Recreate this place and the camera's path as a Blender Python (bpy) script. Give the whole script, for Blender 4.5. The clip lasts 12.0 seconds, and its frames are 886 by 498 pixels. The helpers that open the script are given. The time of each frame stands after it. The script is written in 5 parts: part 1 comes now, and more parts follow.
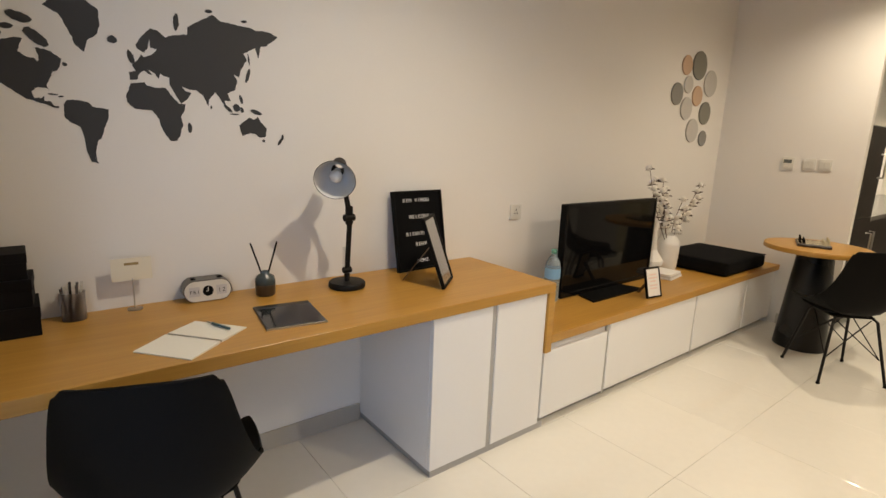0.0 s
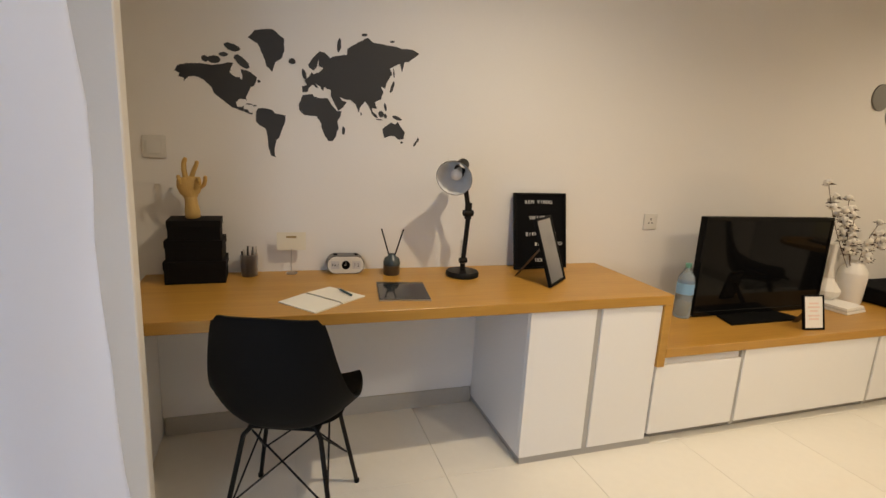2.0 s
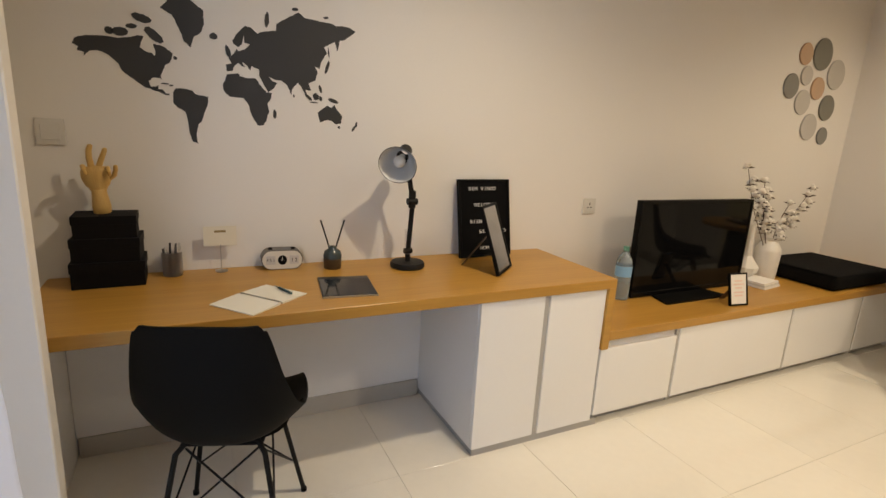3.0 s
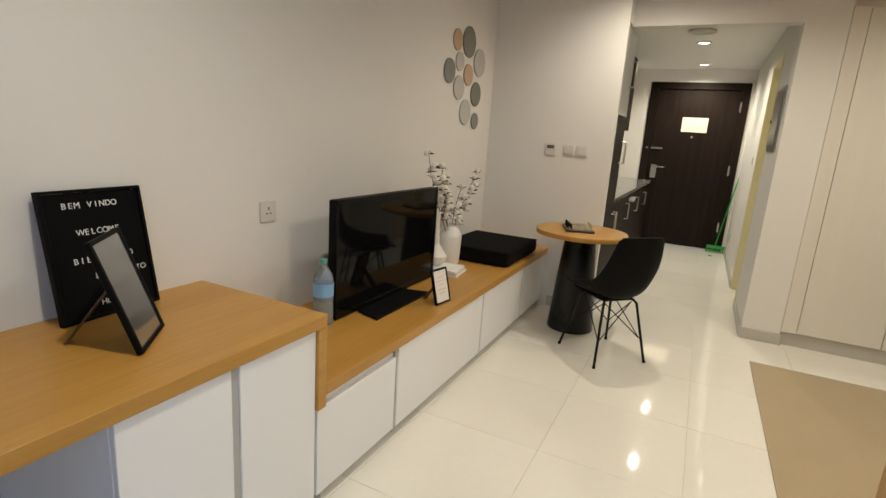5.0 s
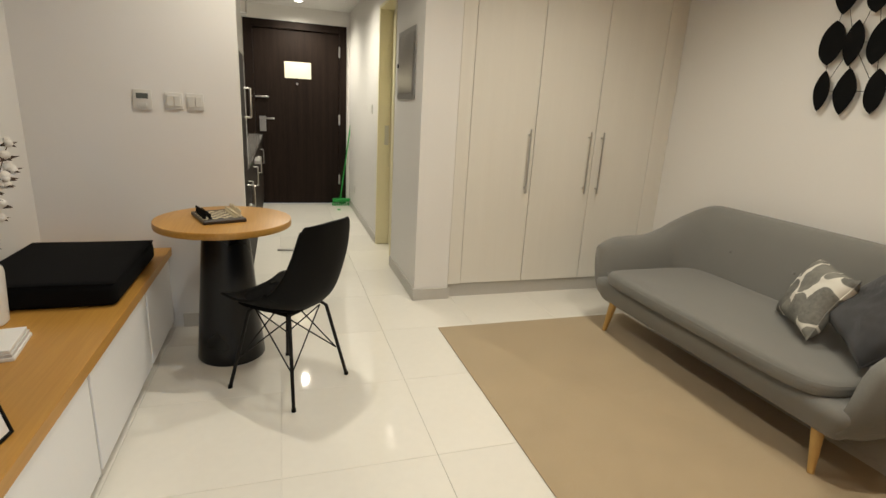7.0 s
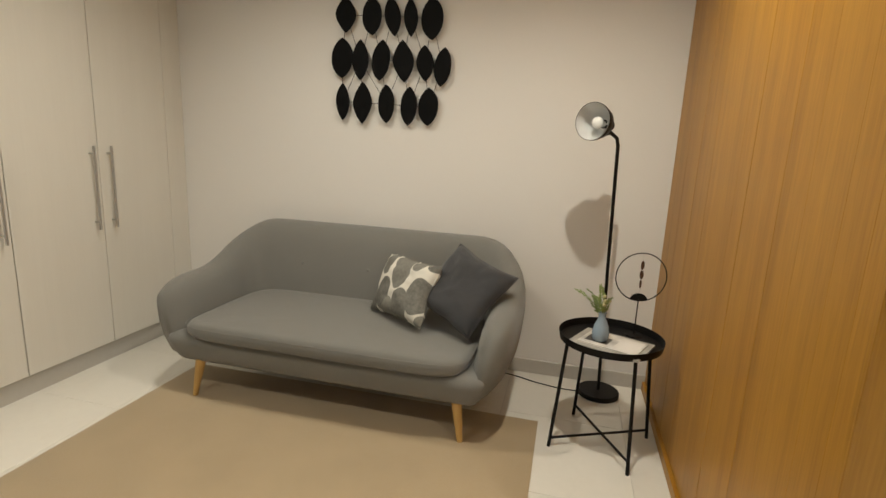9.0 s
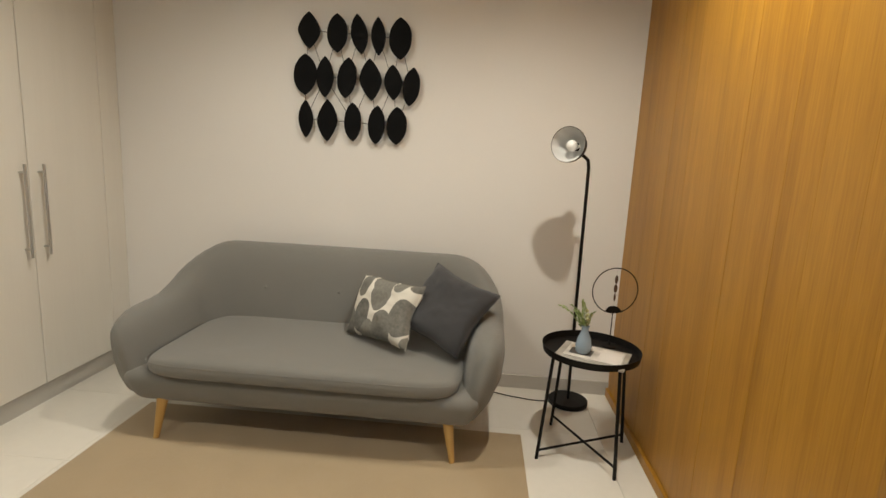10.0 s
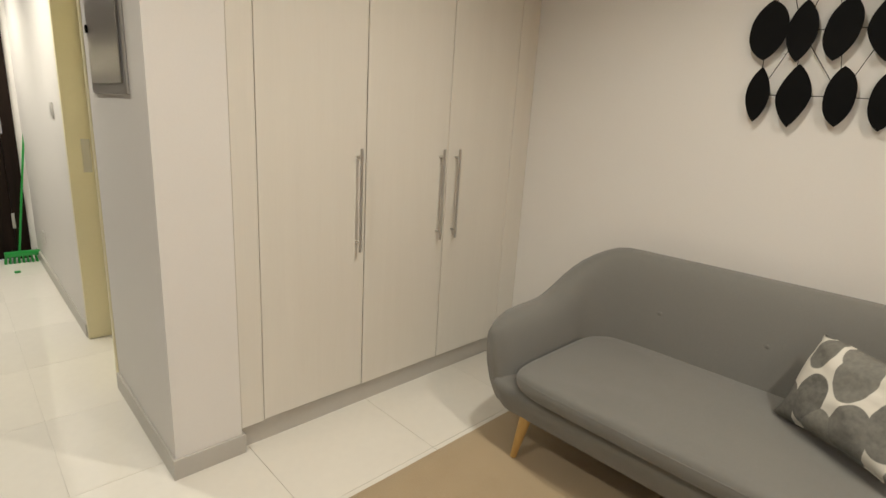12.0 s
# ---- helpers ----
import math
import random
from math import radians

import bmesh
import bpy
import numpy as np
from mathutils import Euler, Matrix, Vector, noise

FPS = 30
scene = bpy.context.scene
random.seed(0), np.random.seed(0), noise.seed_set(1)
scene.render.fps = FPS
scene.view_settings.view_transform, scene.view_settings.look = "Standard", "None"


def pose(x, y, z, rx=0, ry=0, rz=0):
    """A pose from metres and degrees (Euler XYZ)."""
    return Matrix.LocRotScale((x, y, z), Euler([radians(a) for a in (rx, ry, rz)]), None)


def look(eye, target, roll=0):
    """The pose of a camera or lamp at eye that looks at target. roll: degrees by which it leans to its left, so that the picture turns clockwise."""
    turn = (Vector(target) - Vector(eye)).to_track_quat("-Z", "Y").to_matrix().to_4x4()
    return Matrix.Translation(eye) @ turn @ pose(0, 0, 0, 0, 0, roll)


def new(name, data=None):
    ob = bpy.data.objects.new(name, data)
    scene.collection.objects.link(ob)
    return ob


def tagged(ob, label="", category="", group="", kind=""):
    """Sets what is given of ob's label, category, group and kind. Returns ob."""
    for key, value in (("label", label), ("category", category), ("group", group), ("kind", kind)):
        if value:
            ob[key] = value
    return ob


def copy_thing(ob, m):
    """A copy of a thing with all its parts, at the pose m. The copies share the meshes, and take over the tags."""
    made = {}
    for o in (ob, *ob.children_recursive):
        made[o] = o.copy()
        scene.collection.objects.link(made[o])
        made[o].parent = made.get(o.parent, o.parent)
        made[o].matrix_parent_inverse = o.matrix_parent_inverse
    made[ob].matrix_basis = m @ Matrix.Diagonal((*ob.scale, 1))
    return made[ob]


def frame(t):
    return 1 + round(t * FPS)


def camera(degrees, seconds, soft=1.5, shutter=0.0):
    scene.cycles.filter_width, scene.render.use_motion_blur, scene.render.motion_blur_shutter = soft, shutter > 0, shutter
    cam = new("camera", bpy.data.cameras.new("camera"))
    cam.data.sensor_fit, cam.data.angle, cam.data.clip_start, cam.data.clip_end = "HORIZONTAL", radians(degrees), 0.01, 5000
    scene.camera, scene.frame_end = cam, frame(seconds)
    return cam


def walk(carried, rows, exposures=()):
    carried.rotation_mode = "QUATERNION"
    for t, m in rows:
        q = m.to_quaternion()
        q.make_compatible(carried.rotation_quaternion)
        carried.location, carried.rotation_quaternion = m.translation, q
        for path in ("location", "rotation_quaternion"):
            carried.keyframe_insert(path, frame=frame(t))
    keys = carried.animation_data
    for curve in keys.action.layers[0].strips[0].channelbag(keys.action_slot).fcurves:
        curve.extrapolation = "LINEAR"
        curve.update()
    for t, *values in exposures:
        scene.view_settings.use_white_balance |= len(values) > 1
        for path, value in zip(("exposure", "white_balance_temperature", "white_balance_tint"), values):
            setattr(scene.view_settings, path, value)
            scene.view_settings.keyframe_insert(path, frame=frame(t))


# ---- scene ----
cam = camera(82.2, 12.0)
PATH = [
    (0, (0.085, 0.169, 1.379), (1.3, 1.702, 0.964), 2.1),
    (0.5, (0.102, 0.031, 1.36), (1.023, 1.751, 0.919), 2.3),
    (1, (0.167, -0.067, 1.365), (0.859, 1.755, 0.916), 2.7),
    (1.5, (0.205, -0.096, 1.364), (0.829, 1.753, 0.928), 3.2),
    (2, (0.234, -0.113, 1.366), (0.86, 1.742, 0.955), 3.1),
    (2.5, (0.233, -0.096, 1.37), (0.923, 1.735, 0.952), 3.3),
    (2.7, (0.21, -0.073, 1.369), (0.95, 1.735, 0.942), 3.4),
    (4.3, (0.303, 0.478, 1.346), (1.865, 1.591, 0.779), 2.0),
    (4.5, (0.393, 0.523, 1.33), (2.006, 1.572, 0.786), 2.1),
    (5, (0.645, 0.586, 1.37), (2.395, 1.446, 0.926), 3.9),
    (5.5, (0.884, 0.697, 1.337), (2.743, 1.295, 0.906), 5.2),
    (6, (1.163, 0.835, 1.351), (3.116, 0.978, 0.947), 4.0),
    (6.5, (1.384, 0.91, 1.333), (3.317, 0.712, 0.858), 2.6),
    (7, (1.642, 1.02, 1.342), (3.475, 0.422, 0.811), 3.3),
    (7.5, (1.862, 1.121, 1.299), (3.407, -0.021, 0.746), 3.3),
    (9.3, (2.557, 1.068, 1.355), (2.884, -0.867, 0.966), 2.3),
    (9.5, (2.622, 1.08, 1.366), (2.876, -0.867, 0.983), 2.2),
    (10, (2.781, 1.122, 1.365), (2.92, -0.843, 1.016), 3.0),
    (10.5, (2.842, 1.103, 1.37), (3.091, -0.847, 0.998), 3.6),
    (11, (2.886, 0.952, 1.346), (3.467, -0.921, 0.954), 3.6),
    (11.5, (2.92, 0.744, 1.397), (3.931, -0.921, 0.943), 3.6),
    (12, (3.136, 0.609, 1.37), (4.517, -0.753, 0.883), 3.5),
]
walk(cam, [(t, look(eye, target, roll)) for t, eye, target, roll in PATH],
     [(0.0, 0.02, 7300, 14), (1.0, 0.0, 7650, 14), (2.7, 0.0, 7900, 15), (4.3, -0.17, 7000, 12), (5.2, -0.15, 6500, 10), (6.2, -0.05, 6350, 10), (7.5, -0.08, 6350, 10), (9.5, 0.0, 6350, 11), (10.5, 0.05, 6300, 12), (12.0, 0.0, 6250, 12)])

# ---- light ----
world = bpy.data.worlds.new("world")
scene.world = world
world.use_nodes = True
wn = world.node_tree
sky = wn.nodes.new("ShaderNodeTexSky")
sky.sky_type = "NISHITA"
sky.sun_disc = False
sky.sun_elevation = radians(38)
sky.sun_rotation = radians(60)
wn.links.new(sky.outputs[0], wn.nodes["Background"].inputs[0])
wn.nodes["Background"].inputs[1].default_value = 0.1

CEIL = 2.62
# the last one, over the bed, is added and unseen; no cast shadow places it
DOWNLIGHTS = [(1.32, 0.96, 76), (4.22, 0.98, 60), (2.45, -0.47, 90), (3.85, -0.62, 57), (0.9, -0.8, 22)]
HALL_CEIL = 2.45
HALL_LIGHTS = [(6.77, 0.78), (8.27, 0.78)]
WARM = (1.0, 0.93, 0.765)


def spot(x, y, z, watts, size=158, radius=0.026):
    lamp = bpy.data.lights.new("downlight_lamp", "SPOT")
    lamp.energy, lamp.color = watts, WARM
    lamp.spot_size, lamp.spot_blend, lamp.shadow_soft_size = radians(size), 0.9, radius
    ob = new("downlight_lamp", lamp)
    ob.matrix_world = look((x, y, z), (x, y + 0.0001, 0))
    return ob


for dx, dy, watts in DOWNLIGHTS:
    spot(dx, dy, CEIL - 0.03, watts)
for dx, dy in HALL_LIGHTS:
    spot(dx, dy, HALL_CEIL - 0.03, 90)

# daylight that enters by the window behind the sheer curtain
win = bpy.data.lights.new("window_daylight", "AREA")
win.shape, win.size, win.size_y, win.energy, win.color = "RECTANGLE", 2.1, 2.2, 26, (0.40, 0.62, 1.0)
new("window_daylight", win).matrix_world = look((-0.62, -0.33, 1.25), (3, -0.33, 1.25))


# ---- materials ----
def nodes_of(name):
    m = bpy.data.materials.new(name)
    m.use_nodes = True
    nt = m.node_tree
    return m, nt, nt.nodes["Principled BSDF"], nt.nodes.new, nt.links.new


def surface(name, color, rough=0.5, metal=0.0, grain=40.0, vary=0.12, bump=0.05, stretch=(1, 1, 1), large=2.0, spread=0.05,
            coat=0.0, sheen=0.0, piece=0.0, rvary=0.1, spec=0.5):
    """A plain surface with variation at two scales: fine grain and large soft blotches."""
    m, nt, p, add, link = nodes_of(name)
    tc = add("ShaderNodeTexCoord")
    mp = add("ShaderNodeMapping")
    mp.inputs["Scale"].default_value = stretch
    link(tc.outputs["Object"], mp.inputs[0])
    fine, big = add("ShaderNodeTexNoise"), add("ShaderNodeTexNoise")
    for n, s, d in ((fine, grain, 6), (big, large, 3)):
        n.inputs["Scale"].default_value, n.inputs["Detail"].default_value = s, d
        link(mp.outputs[0], n.inputs["Vector"])
    def scaled(sock, amount):
        a = add("ShaderNodeMapRange")
        a.inputs[3].default_value, a.inputs[4].default_value = 1 - amount, 1 + amount
        link(sock, a.inputs[0])
        return a.outputs[0]
    mul = add("ShaderNodeMath")
    mul.operation = "MULTIPLY"
    link(scaled(fine.outputs["Fac"], vary), mul.inputs[0])
    link(scaled(big.outputs["Fac"], spread), mul.inputs[1])
    out = mul.outputs[0]
    if piece:
        info, mul2 = add("ShaderNodeObjectInfo"), add("ShaderNodeMath")
        mul2.operation = "MULTIPLY"
        link(scaled(info.outputs["Random"], piece), mul2.inputs[0])
        link(out, mul2.inputs[1])
        out = mul2.outputs[0]
    mix = add("ShaderNodeVectorMath")
    mix.operation = "SCALE"
    mix.inputs[0].default_value = color
    link(out, mix.inputs["Scale"])
    link(mix.outputs[0], p.inputs["Base Color"])
    rr = add("ShaderNodeMapRange")
    rr.inputs[3].default_value, rr.inputs[4].default_value = max(0.02, rough * (1 - rvary)), min(1, rough * (1 + rvary))
    link(big.outputs["Fac"], rr.inputs[0])
    link(rr.outputs[0], p.inputs["Roughness"])
    p.inputs["Metallic"].default_value = metal
    p.inputs["Specular IOR Level"].default_value = spec
    p.inputs["Coat Weight"].default_value = coat
    p.inputs["Sheen Weight"].default_value = sheen
    if bump:
        b = add("ShaderNodeBump")
        b.inputs["Strength"].default_value, b.inputs["Distance"].default_value = bump, 0.004
        link(fine.outputs["Fac"], b.inputs["Height"])
        link(b.outputs[0], p.inputs["Normal"])
    return m


def wood(name, dark, light, axis=0, rough=0.4, piece=0.0, ring=14.0, bump=0.05):
    """Wood veneer with long streaks along one axis."""
    m, nt, p, add, link = nodes_of(name)
    tc, mp = add("ShaderNodeTexCoord"), add("ShaderNodeMapping")
    s = [1.0, 1.0, 1.0]
    s[axis] = 0.045
    mp.inputs["Scale"].default_value = s
    link(tc.outputs["Object"], mp.inputs[0])
    vec = mp.outputs[0]
    if piece:
        info, comb, va = add("ShaderNodeObjectInfo"), add("ShaderNodeCombineXYZ"), add("ShaderNodeVectorMath")
        mm = add("ShaderNodeMath")
        mm.operation = "MULTIPLY"
        mm.inputs[1].default_value = 37.0
        link(info.outputs["Random"], mm.inputs[0])
        for i in range(3):
            link(mm.outputs[0], comb.inputs[i])
        link(vec, va.inputs[0])
        link(comb.outputs[0], va.inputs[1])
        vec = va.outputs[0]
    a, b = add("ShaderNodeTexNoise"), add("ShaderNodeTexNoise")
    a.inputs["Scale"].default_value, a.inputs["Detail"].default_value, a.inputs["Distortion"].default_value = ring, 4, 0.6
    b.inputs["Scale"].default_value, b.inputs["Detail"].default_value = ring * 14, 5
    link(vec, a.inputs["Vector"])
    link(vec, b.inputs["Vector"])
    mixf = add("ShaderNodeMath")
    mixf.operation = "MULTIPLY_ADD"
    mixf.inputs[1].default_value = 0.45
    sub = add("ShaderNodeMath")
    sub.operation = "MULTIPLY"
    sub.inputs[1].default_value = 0.6
    link(a.outputs["Fac"], sub.inputs[0])
    link(b.outputs["Fac"], mixf.inputs[0])
    link(sub.outputs[0], mixf.inputs[2])
    ramp = add("ShaderNodeValToRGB")
    ramp.color_ramp.elements[0].position, ramp.color_ramp.elements[1].position = 0.32, 0.72
    ramp.color_ramp.elements[0].color, ramp.color_ramp.elements[1].color = (*dark, 1), (*light, 1)
    link(mixf.outputs[0], ramp.inputs[0])
    col = ramp.outputs[0]
    if piece:
        sc, mr = add("ShaderNodeVectorMath"), add("ShaderNodeMapRange")
        sc.operation = "SCALE"
        mr.inputs[3].default_value, mr.inputs[4].default_value = 1 - piece, 1 + piece
        link(info.outputs["Random"], mr.inputs[0])
        link(col, sc.inputs[0])
        link(mr.outputs[0], sc.inputs["Scale"])
        col = sc.outputs[0]
    link(col, p.inputs["Base Color"])
    p.inputs["Roughness"].default_value = rough
    bu = add("ShaderNodeBump")
    bu.inputs["Strength"].default_value, bu.inputs["Distance"].default_value = bump, 0.003
    link(b.outputs["Fac"], bu.inputs["Height"])
    link(bu.outputs[0], p.inputs["Normal"])
    return m


def glowing(name, color, power):
    m, nt, p, add, link = nodes_of(name)
    p.inputs["Base Color"].default_value = (*color, 1)
    p.inputs["Emission Color"].default_value = (*color, 1)
    p.inputs["Emission Strength"].default_value = power
    return m


def clear(name, color, rough=0.02, ior=1.45):
    m, nt, p, add, link = nodes_of(name)
    p.inputs["Base Color"].default_value = (*color, 1)
    p.inputs["Roughness"].default_value, p.inputs["IOR"].default_value, p.inputs["Transmission Weight"].default_value = rough, ior, 1.0
    return m


M_WALL = surface("wall_paint", (0.76, 0.735, 0.70), 0.6, grain=160, vary=0.015, bump=0.06, large=1.2, spread=0.025)
M_CEIL = surface("ceiling_paint", (0.8, 0.79, 0.76), 0.7, grain=120, vary=0.015, bump=0.04, large=1.0, spread=0.02)
M_TILE = surface("polished_porcelain", (0.79, 0.76, 0.69), 0.045, grain=25, vary=0.03, bump=0.0, large=2.5, spread=0.03, piece=0.03, rvary=0.35)
M_GROUT = surface("grout", (0.75, 0.72, 0.65), 0.4, grain=90, vary=0.15, bump=0.2)
M_SKIRT = surface("skirting_tile", (0.50, 0.475, 0.43), 0.3, grain=40, vary=0.04, bump=0.02)
M_OAK = wood("honey_oak_veneer", (0.40, 0.197, 0.036), (0.54, 0.288, 0.062), 0, 0.36, ring=7.0)
M_OAKP = wood("honey_oak_boards", (0.285, 0.127, 0.010), (0.465, 0.232, 0.025), 2, 0.42, piece=0.04, ring=11.0)
M_WHITE = surface("white_lacquer", (0.82, 0.82, 0.82), 0.5, grain=60, vary=0.01, bump=0.015, large=1.5, spread=0.02)
M_GREYGAP = surface("grey_plinth", (0.42, 0.41, 0.40), 0.45, grain=60, vary=0.05, bump=0.03)
M_CREAM = wood("cream_wardrobe", (0.715, 0.68, 0.61), (0.745, 0.71, 0.64), 2, 0.4, ring=12.0, bump=0.03)
M_WENGE = wood("dark_wenge", (0.008, 0.005, 0.004), (0.024, 0.015, 0.011), 2, 0.55, ring=18.0, bump=0.06)
M_WENGE.node_tree.nodes["Principled BSDF"].inputs["Specular IOR Level"].default_value = 0.10
M_BLACK = surface("matt_black", (0.0028, 0.0028, 0.003), 0.6, spec=0.12, grain=120, vary=0.15, bump=0.04)
M_BLACKM = surface("black_powder_coat", (0.007, 0.0062, 0.006), 0.5, 0.0, spec=0.2, grain=200, vary=0.2, bump=0.06)
M_BLACKF = surface("black_fabric", (0.005, 0.005, 0.0055), 0.95, grain=500, vary=0.4, bump=0.4, spec=0.1)
M_STEEL = surface("brushed_steel", (0.56, 0.55, 0.53), 0.32, 1.0, grain=300, vary=0.08, bump=0.03, stretch=(1, 1, 0.05))
M_PLASTIC = surface("white_plastic", (0.64, 0.62, 0.575), 0.35, grain=90, vary=0.01, bump=0.01)
M_RUG = surface("beige_wool", (0.44, 0.338, 0.205), 0.98, grain=420, vary=0.28, bump=0.7, large=5, spread=0.10, sheen=0.3)
M_SOFA = surface("grey_wool_fabric", (0.185, 0.180, 0.165), 0.95, grain=520, vary=0.30, bump=0.45, large=5, spread=0.06, sheen=0.25)
M_BEECH = wood("pale_beech", (0.50, 0.30, 0.09), (0.64, 0.42, 0.15), 2, 0.45, ring=20.0)
M_LAMPGLOW = glowing("downlight_glow", (1.0, 0.92, 0.76), 14.0)


# ---- building helpers ----
def quads(bm, rings, closed=True, caps=True):
    """Skin a list of rings of points."""
    vs = [[bm.verts.new(p) for p in r] for r in rings]
    n = len(vs[0])
    for a, b in zip(vs, vs[1:]):
        for i in range(n if closed else n - 1):
            j = (i + 1) % n
            bm.faces.new((a[i], a[j], b[j], b[i]))
    if caps and closed and n > 2:
        bm.faces.new(vs[0][::-1])
        bm.faces.new(vs[-1])
    return vs


def block(bm, x0, x1, y0, y1, z0, z1, bev=0.0, seg=1):
    got = bmesh.ops.create_cube(bm, size=1.0, matrix=Matrix.LocRotScale(((x0 + x1) / 2, (y0 + y1) / 2, (z0 + z1) / 2), None, (x1 - x0, y1 - y0, z1 - z0)))
    if bev:
        es = list({e for v in got["verts"] for e in v.link_edges})
        bmesh.ops.bevel(bm, geom=es, offset=bev, segments=seg, profile=0.6, affect="EDGES")
    return bm


def tube(bm, pts, r, n=10, r1=None):
    """A round bar along points; r to r1."""
    pts = [Vector(p) for p in pts]
    r1 = r if r1 is None else r1
    rings, up = [], None
    for i, p in enumerate(pts):
        d = (pts[min(i + 1, len(pts) - 1)] - pts[max(i - 1, 0)]).normalized()
        if up is None:
            up = d.orthogonal().normalized()
        up = (up - d * up.dot(d)).normalized()
        side = d.cross(up)
        rr = r + (r1 - r) * i / max(1, len(pts) - 1)
        rings.append([p + (up * math.cos(a) + side * math.sin(a)) * rr for a in (2 * math.pi * k / n for k in range(n))])
    quads(bm, rings)
    return bm


def lathe(bm, prof, n=32, at=(0, 0, 0), caps=True):
    """Turn a profile of (radius, height) about the z axis."""
    ax = Vector(at)
    quads(bm, [[ax + Vector((r * math.cos(2 * math.pi * k / n), r * math.sin(2 * math.pi * k / n), z)) for k in range(n)] for r, z in prof], caps=caps)
    return bm


def outline(bm, pts, depth, place=None):
    """A flat plate from an outline in x and z, with depth along y."""
    place = place or Matrix()
    a = [bm.verts.new(place @ Vector((x, 0, z))) for x, z in pts]
    b = [bm.verts.new(place @ Vector((x, depth, z))) for x, z in pts]
    bm.faces.new(a)
    bm.faces.new(b[::-1])
    for i in range(len(pts)):
        j = (i + 1) % len(pts)
        bm.faces.new((a[j], a[i], b[i], b[j]))
    return bm


def part(name, bm, material, parent=None, label="", smooth=None, place=None, keep=False):
    """Link a bmesh as one mesh object, under a thing or part where one is given."""
    bmesh.ops.recalc_face_normals(bm, faces=bm.faces)
    me = bpy.data.meshes.new(name)
    bm.to_mesh(me)
    bm.free()
    me.materials.append(material)
    if smooth is not None:
        for poly in me.polygons:
            poly.use_smooth = True
        me.set_sharp_from_angle(angle=radians(smooth))
    ob = new(name, me)
    if place is not None:
        ob.matrix_basis = place
    if parent is not None:
        ob.parent = parent
    if label:
        ob["label"] = label
    return ob


def thing(name, place, label, category, group="", kind=""):
    ob = new(name)
    ob.empty_display_size = 0.05
    ob.matrix_basis = place
    return tagged(ob, label, category, group, kind)


def B(*a, **k):
    return block(bmesh.new(), *a, **k)


def structure(name, bm, material, label, category, smooth=None):
    return tagged(part(name, bm, material, smooth=smooth), label, category, kind="structure")


# ---- the shell of the flat ----
NORTH, SOUTH, WEST, EAST = 2.255, -1.855, -0.42, 4.768
PIER, KITCH, HALL, DOORX = 4.972, 1.228, 0.135, 8.70
PIER_S, BATH0, BATH1, DOOR0, DOOR1 = -0.115, 5.83, 6.56, 0.178, 1.424
T = 0.12

structure("wall_north", B(WEST - T, EAST + T, NORTH, NORTH + T, 0, CEIL), M_WALL, "plain warm white painted wall above the desk", "wall")
structure("wall_south", B(WEST - T, 5.7, SOUTH - T, SOUTH, 0, CEIL), M_WALL, "plain warm white painted wall behind the sofa", "wall")
structure("wall_east", B(EAST, EAST + 0.06, KITCH, NORTH, 0, CEIL), M_WALL, "white painted wall at the bench end", "wall")
bm = B(PIER, PIER + 0.12, HALL, KITCH, 2.255, CEIL)
block(bm, EAST + 0.06, PIER + 0.12, KITCH, KITCH + 0.6, 2.255, CEIL)
structure("wall_header", bm, M_WALL, "white painted wall above the hallway opening", "wall")
bm = B(PIER, BATH0, HALL - 0.16, HALL, 0, CEIL)
block(bm, BATH1, DOORX, HALL - 0.16, HALL, 0, CEIL)
block(bm, BATH0, BATH1, HALL - 0.16, HALL, 2.20, CEIL)
block(bm, PIER, 5.09, PIER_S, HALL - 0.16, 0, CEIL)
structure("wall_hall", bm, M_WALL, "white painted hallway wall with a bathroom doorway", "wall")
bm = B(DOORX, DOORX + T, DOOR1, 2.0, 0, HALL_CEIL)
block(bm, DOORX, DOORX + T, HALL - 0.16, DOOR0, 0, HALL_CEIL)
block(bm, DOORX, DOORX + T, DOOR0, DOOR1, 2.25, HALL_CEIL)
structure("wall_entrance", bm, M_WALL, "white painted wall round the entrance door", "wall")
structure("wall_kitchen", B(EAST + 0.06, DOORX, 1.88, 1.98, 0, HALL_CEIL), M_WALL, "white wall behind the kitchen units", "wall")
bm = B(5.09, 5.7, SOUTH, PIER_S, 2.35, CEIL)
block(bm, 5.6, 5.7, SOUTH, HALL - 0.16, 0, CEIL)
structure("wall_wardrobe", bm, M_WALL, "white painted wall above the wardrobe", "wall")
# window wall
bm = B(WEST - T, WEST, SOUTH, -1.45, 0, CEIL)
block(bm, WEST - T, WEST, 0.80, NORTH, 0, CEIL)
block(bm, WEST - T, WEST, -1.45, 0.80, 2.4, CEIL)
block(bm, WEST - T, WEST, -1.45, 0.80, 0, 0.08)
structure("wall_west", bm, M_WALL, "white painted wall round the wide window", "wall")
structure("wall_pier", B(WEST, -0.130, 1.395, 1.46, 0, CEIL, bev=0.004), M_WALL, "narrow white painted wall end beside the curtain", "wall")
structure("ceiling", B(WEST - T, 5.7, SOUTH - T, NORTH + T, CEIL, CEIL + 0.1), M_CEIL, "plain white plaster ceiling", "ceiling")
structure("ceiling_hall", B(PIER + 0.12, DOORX + T, HALL - 0.16, 1.98, HALL_CEIL, HALL_CEIL + 0.1), M_CEIL, "low white plaster hallway ceiling", "ceiling")

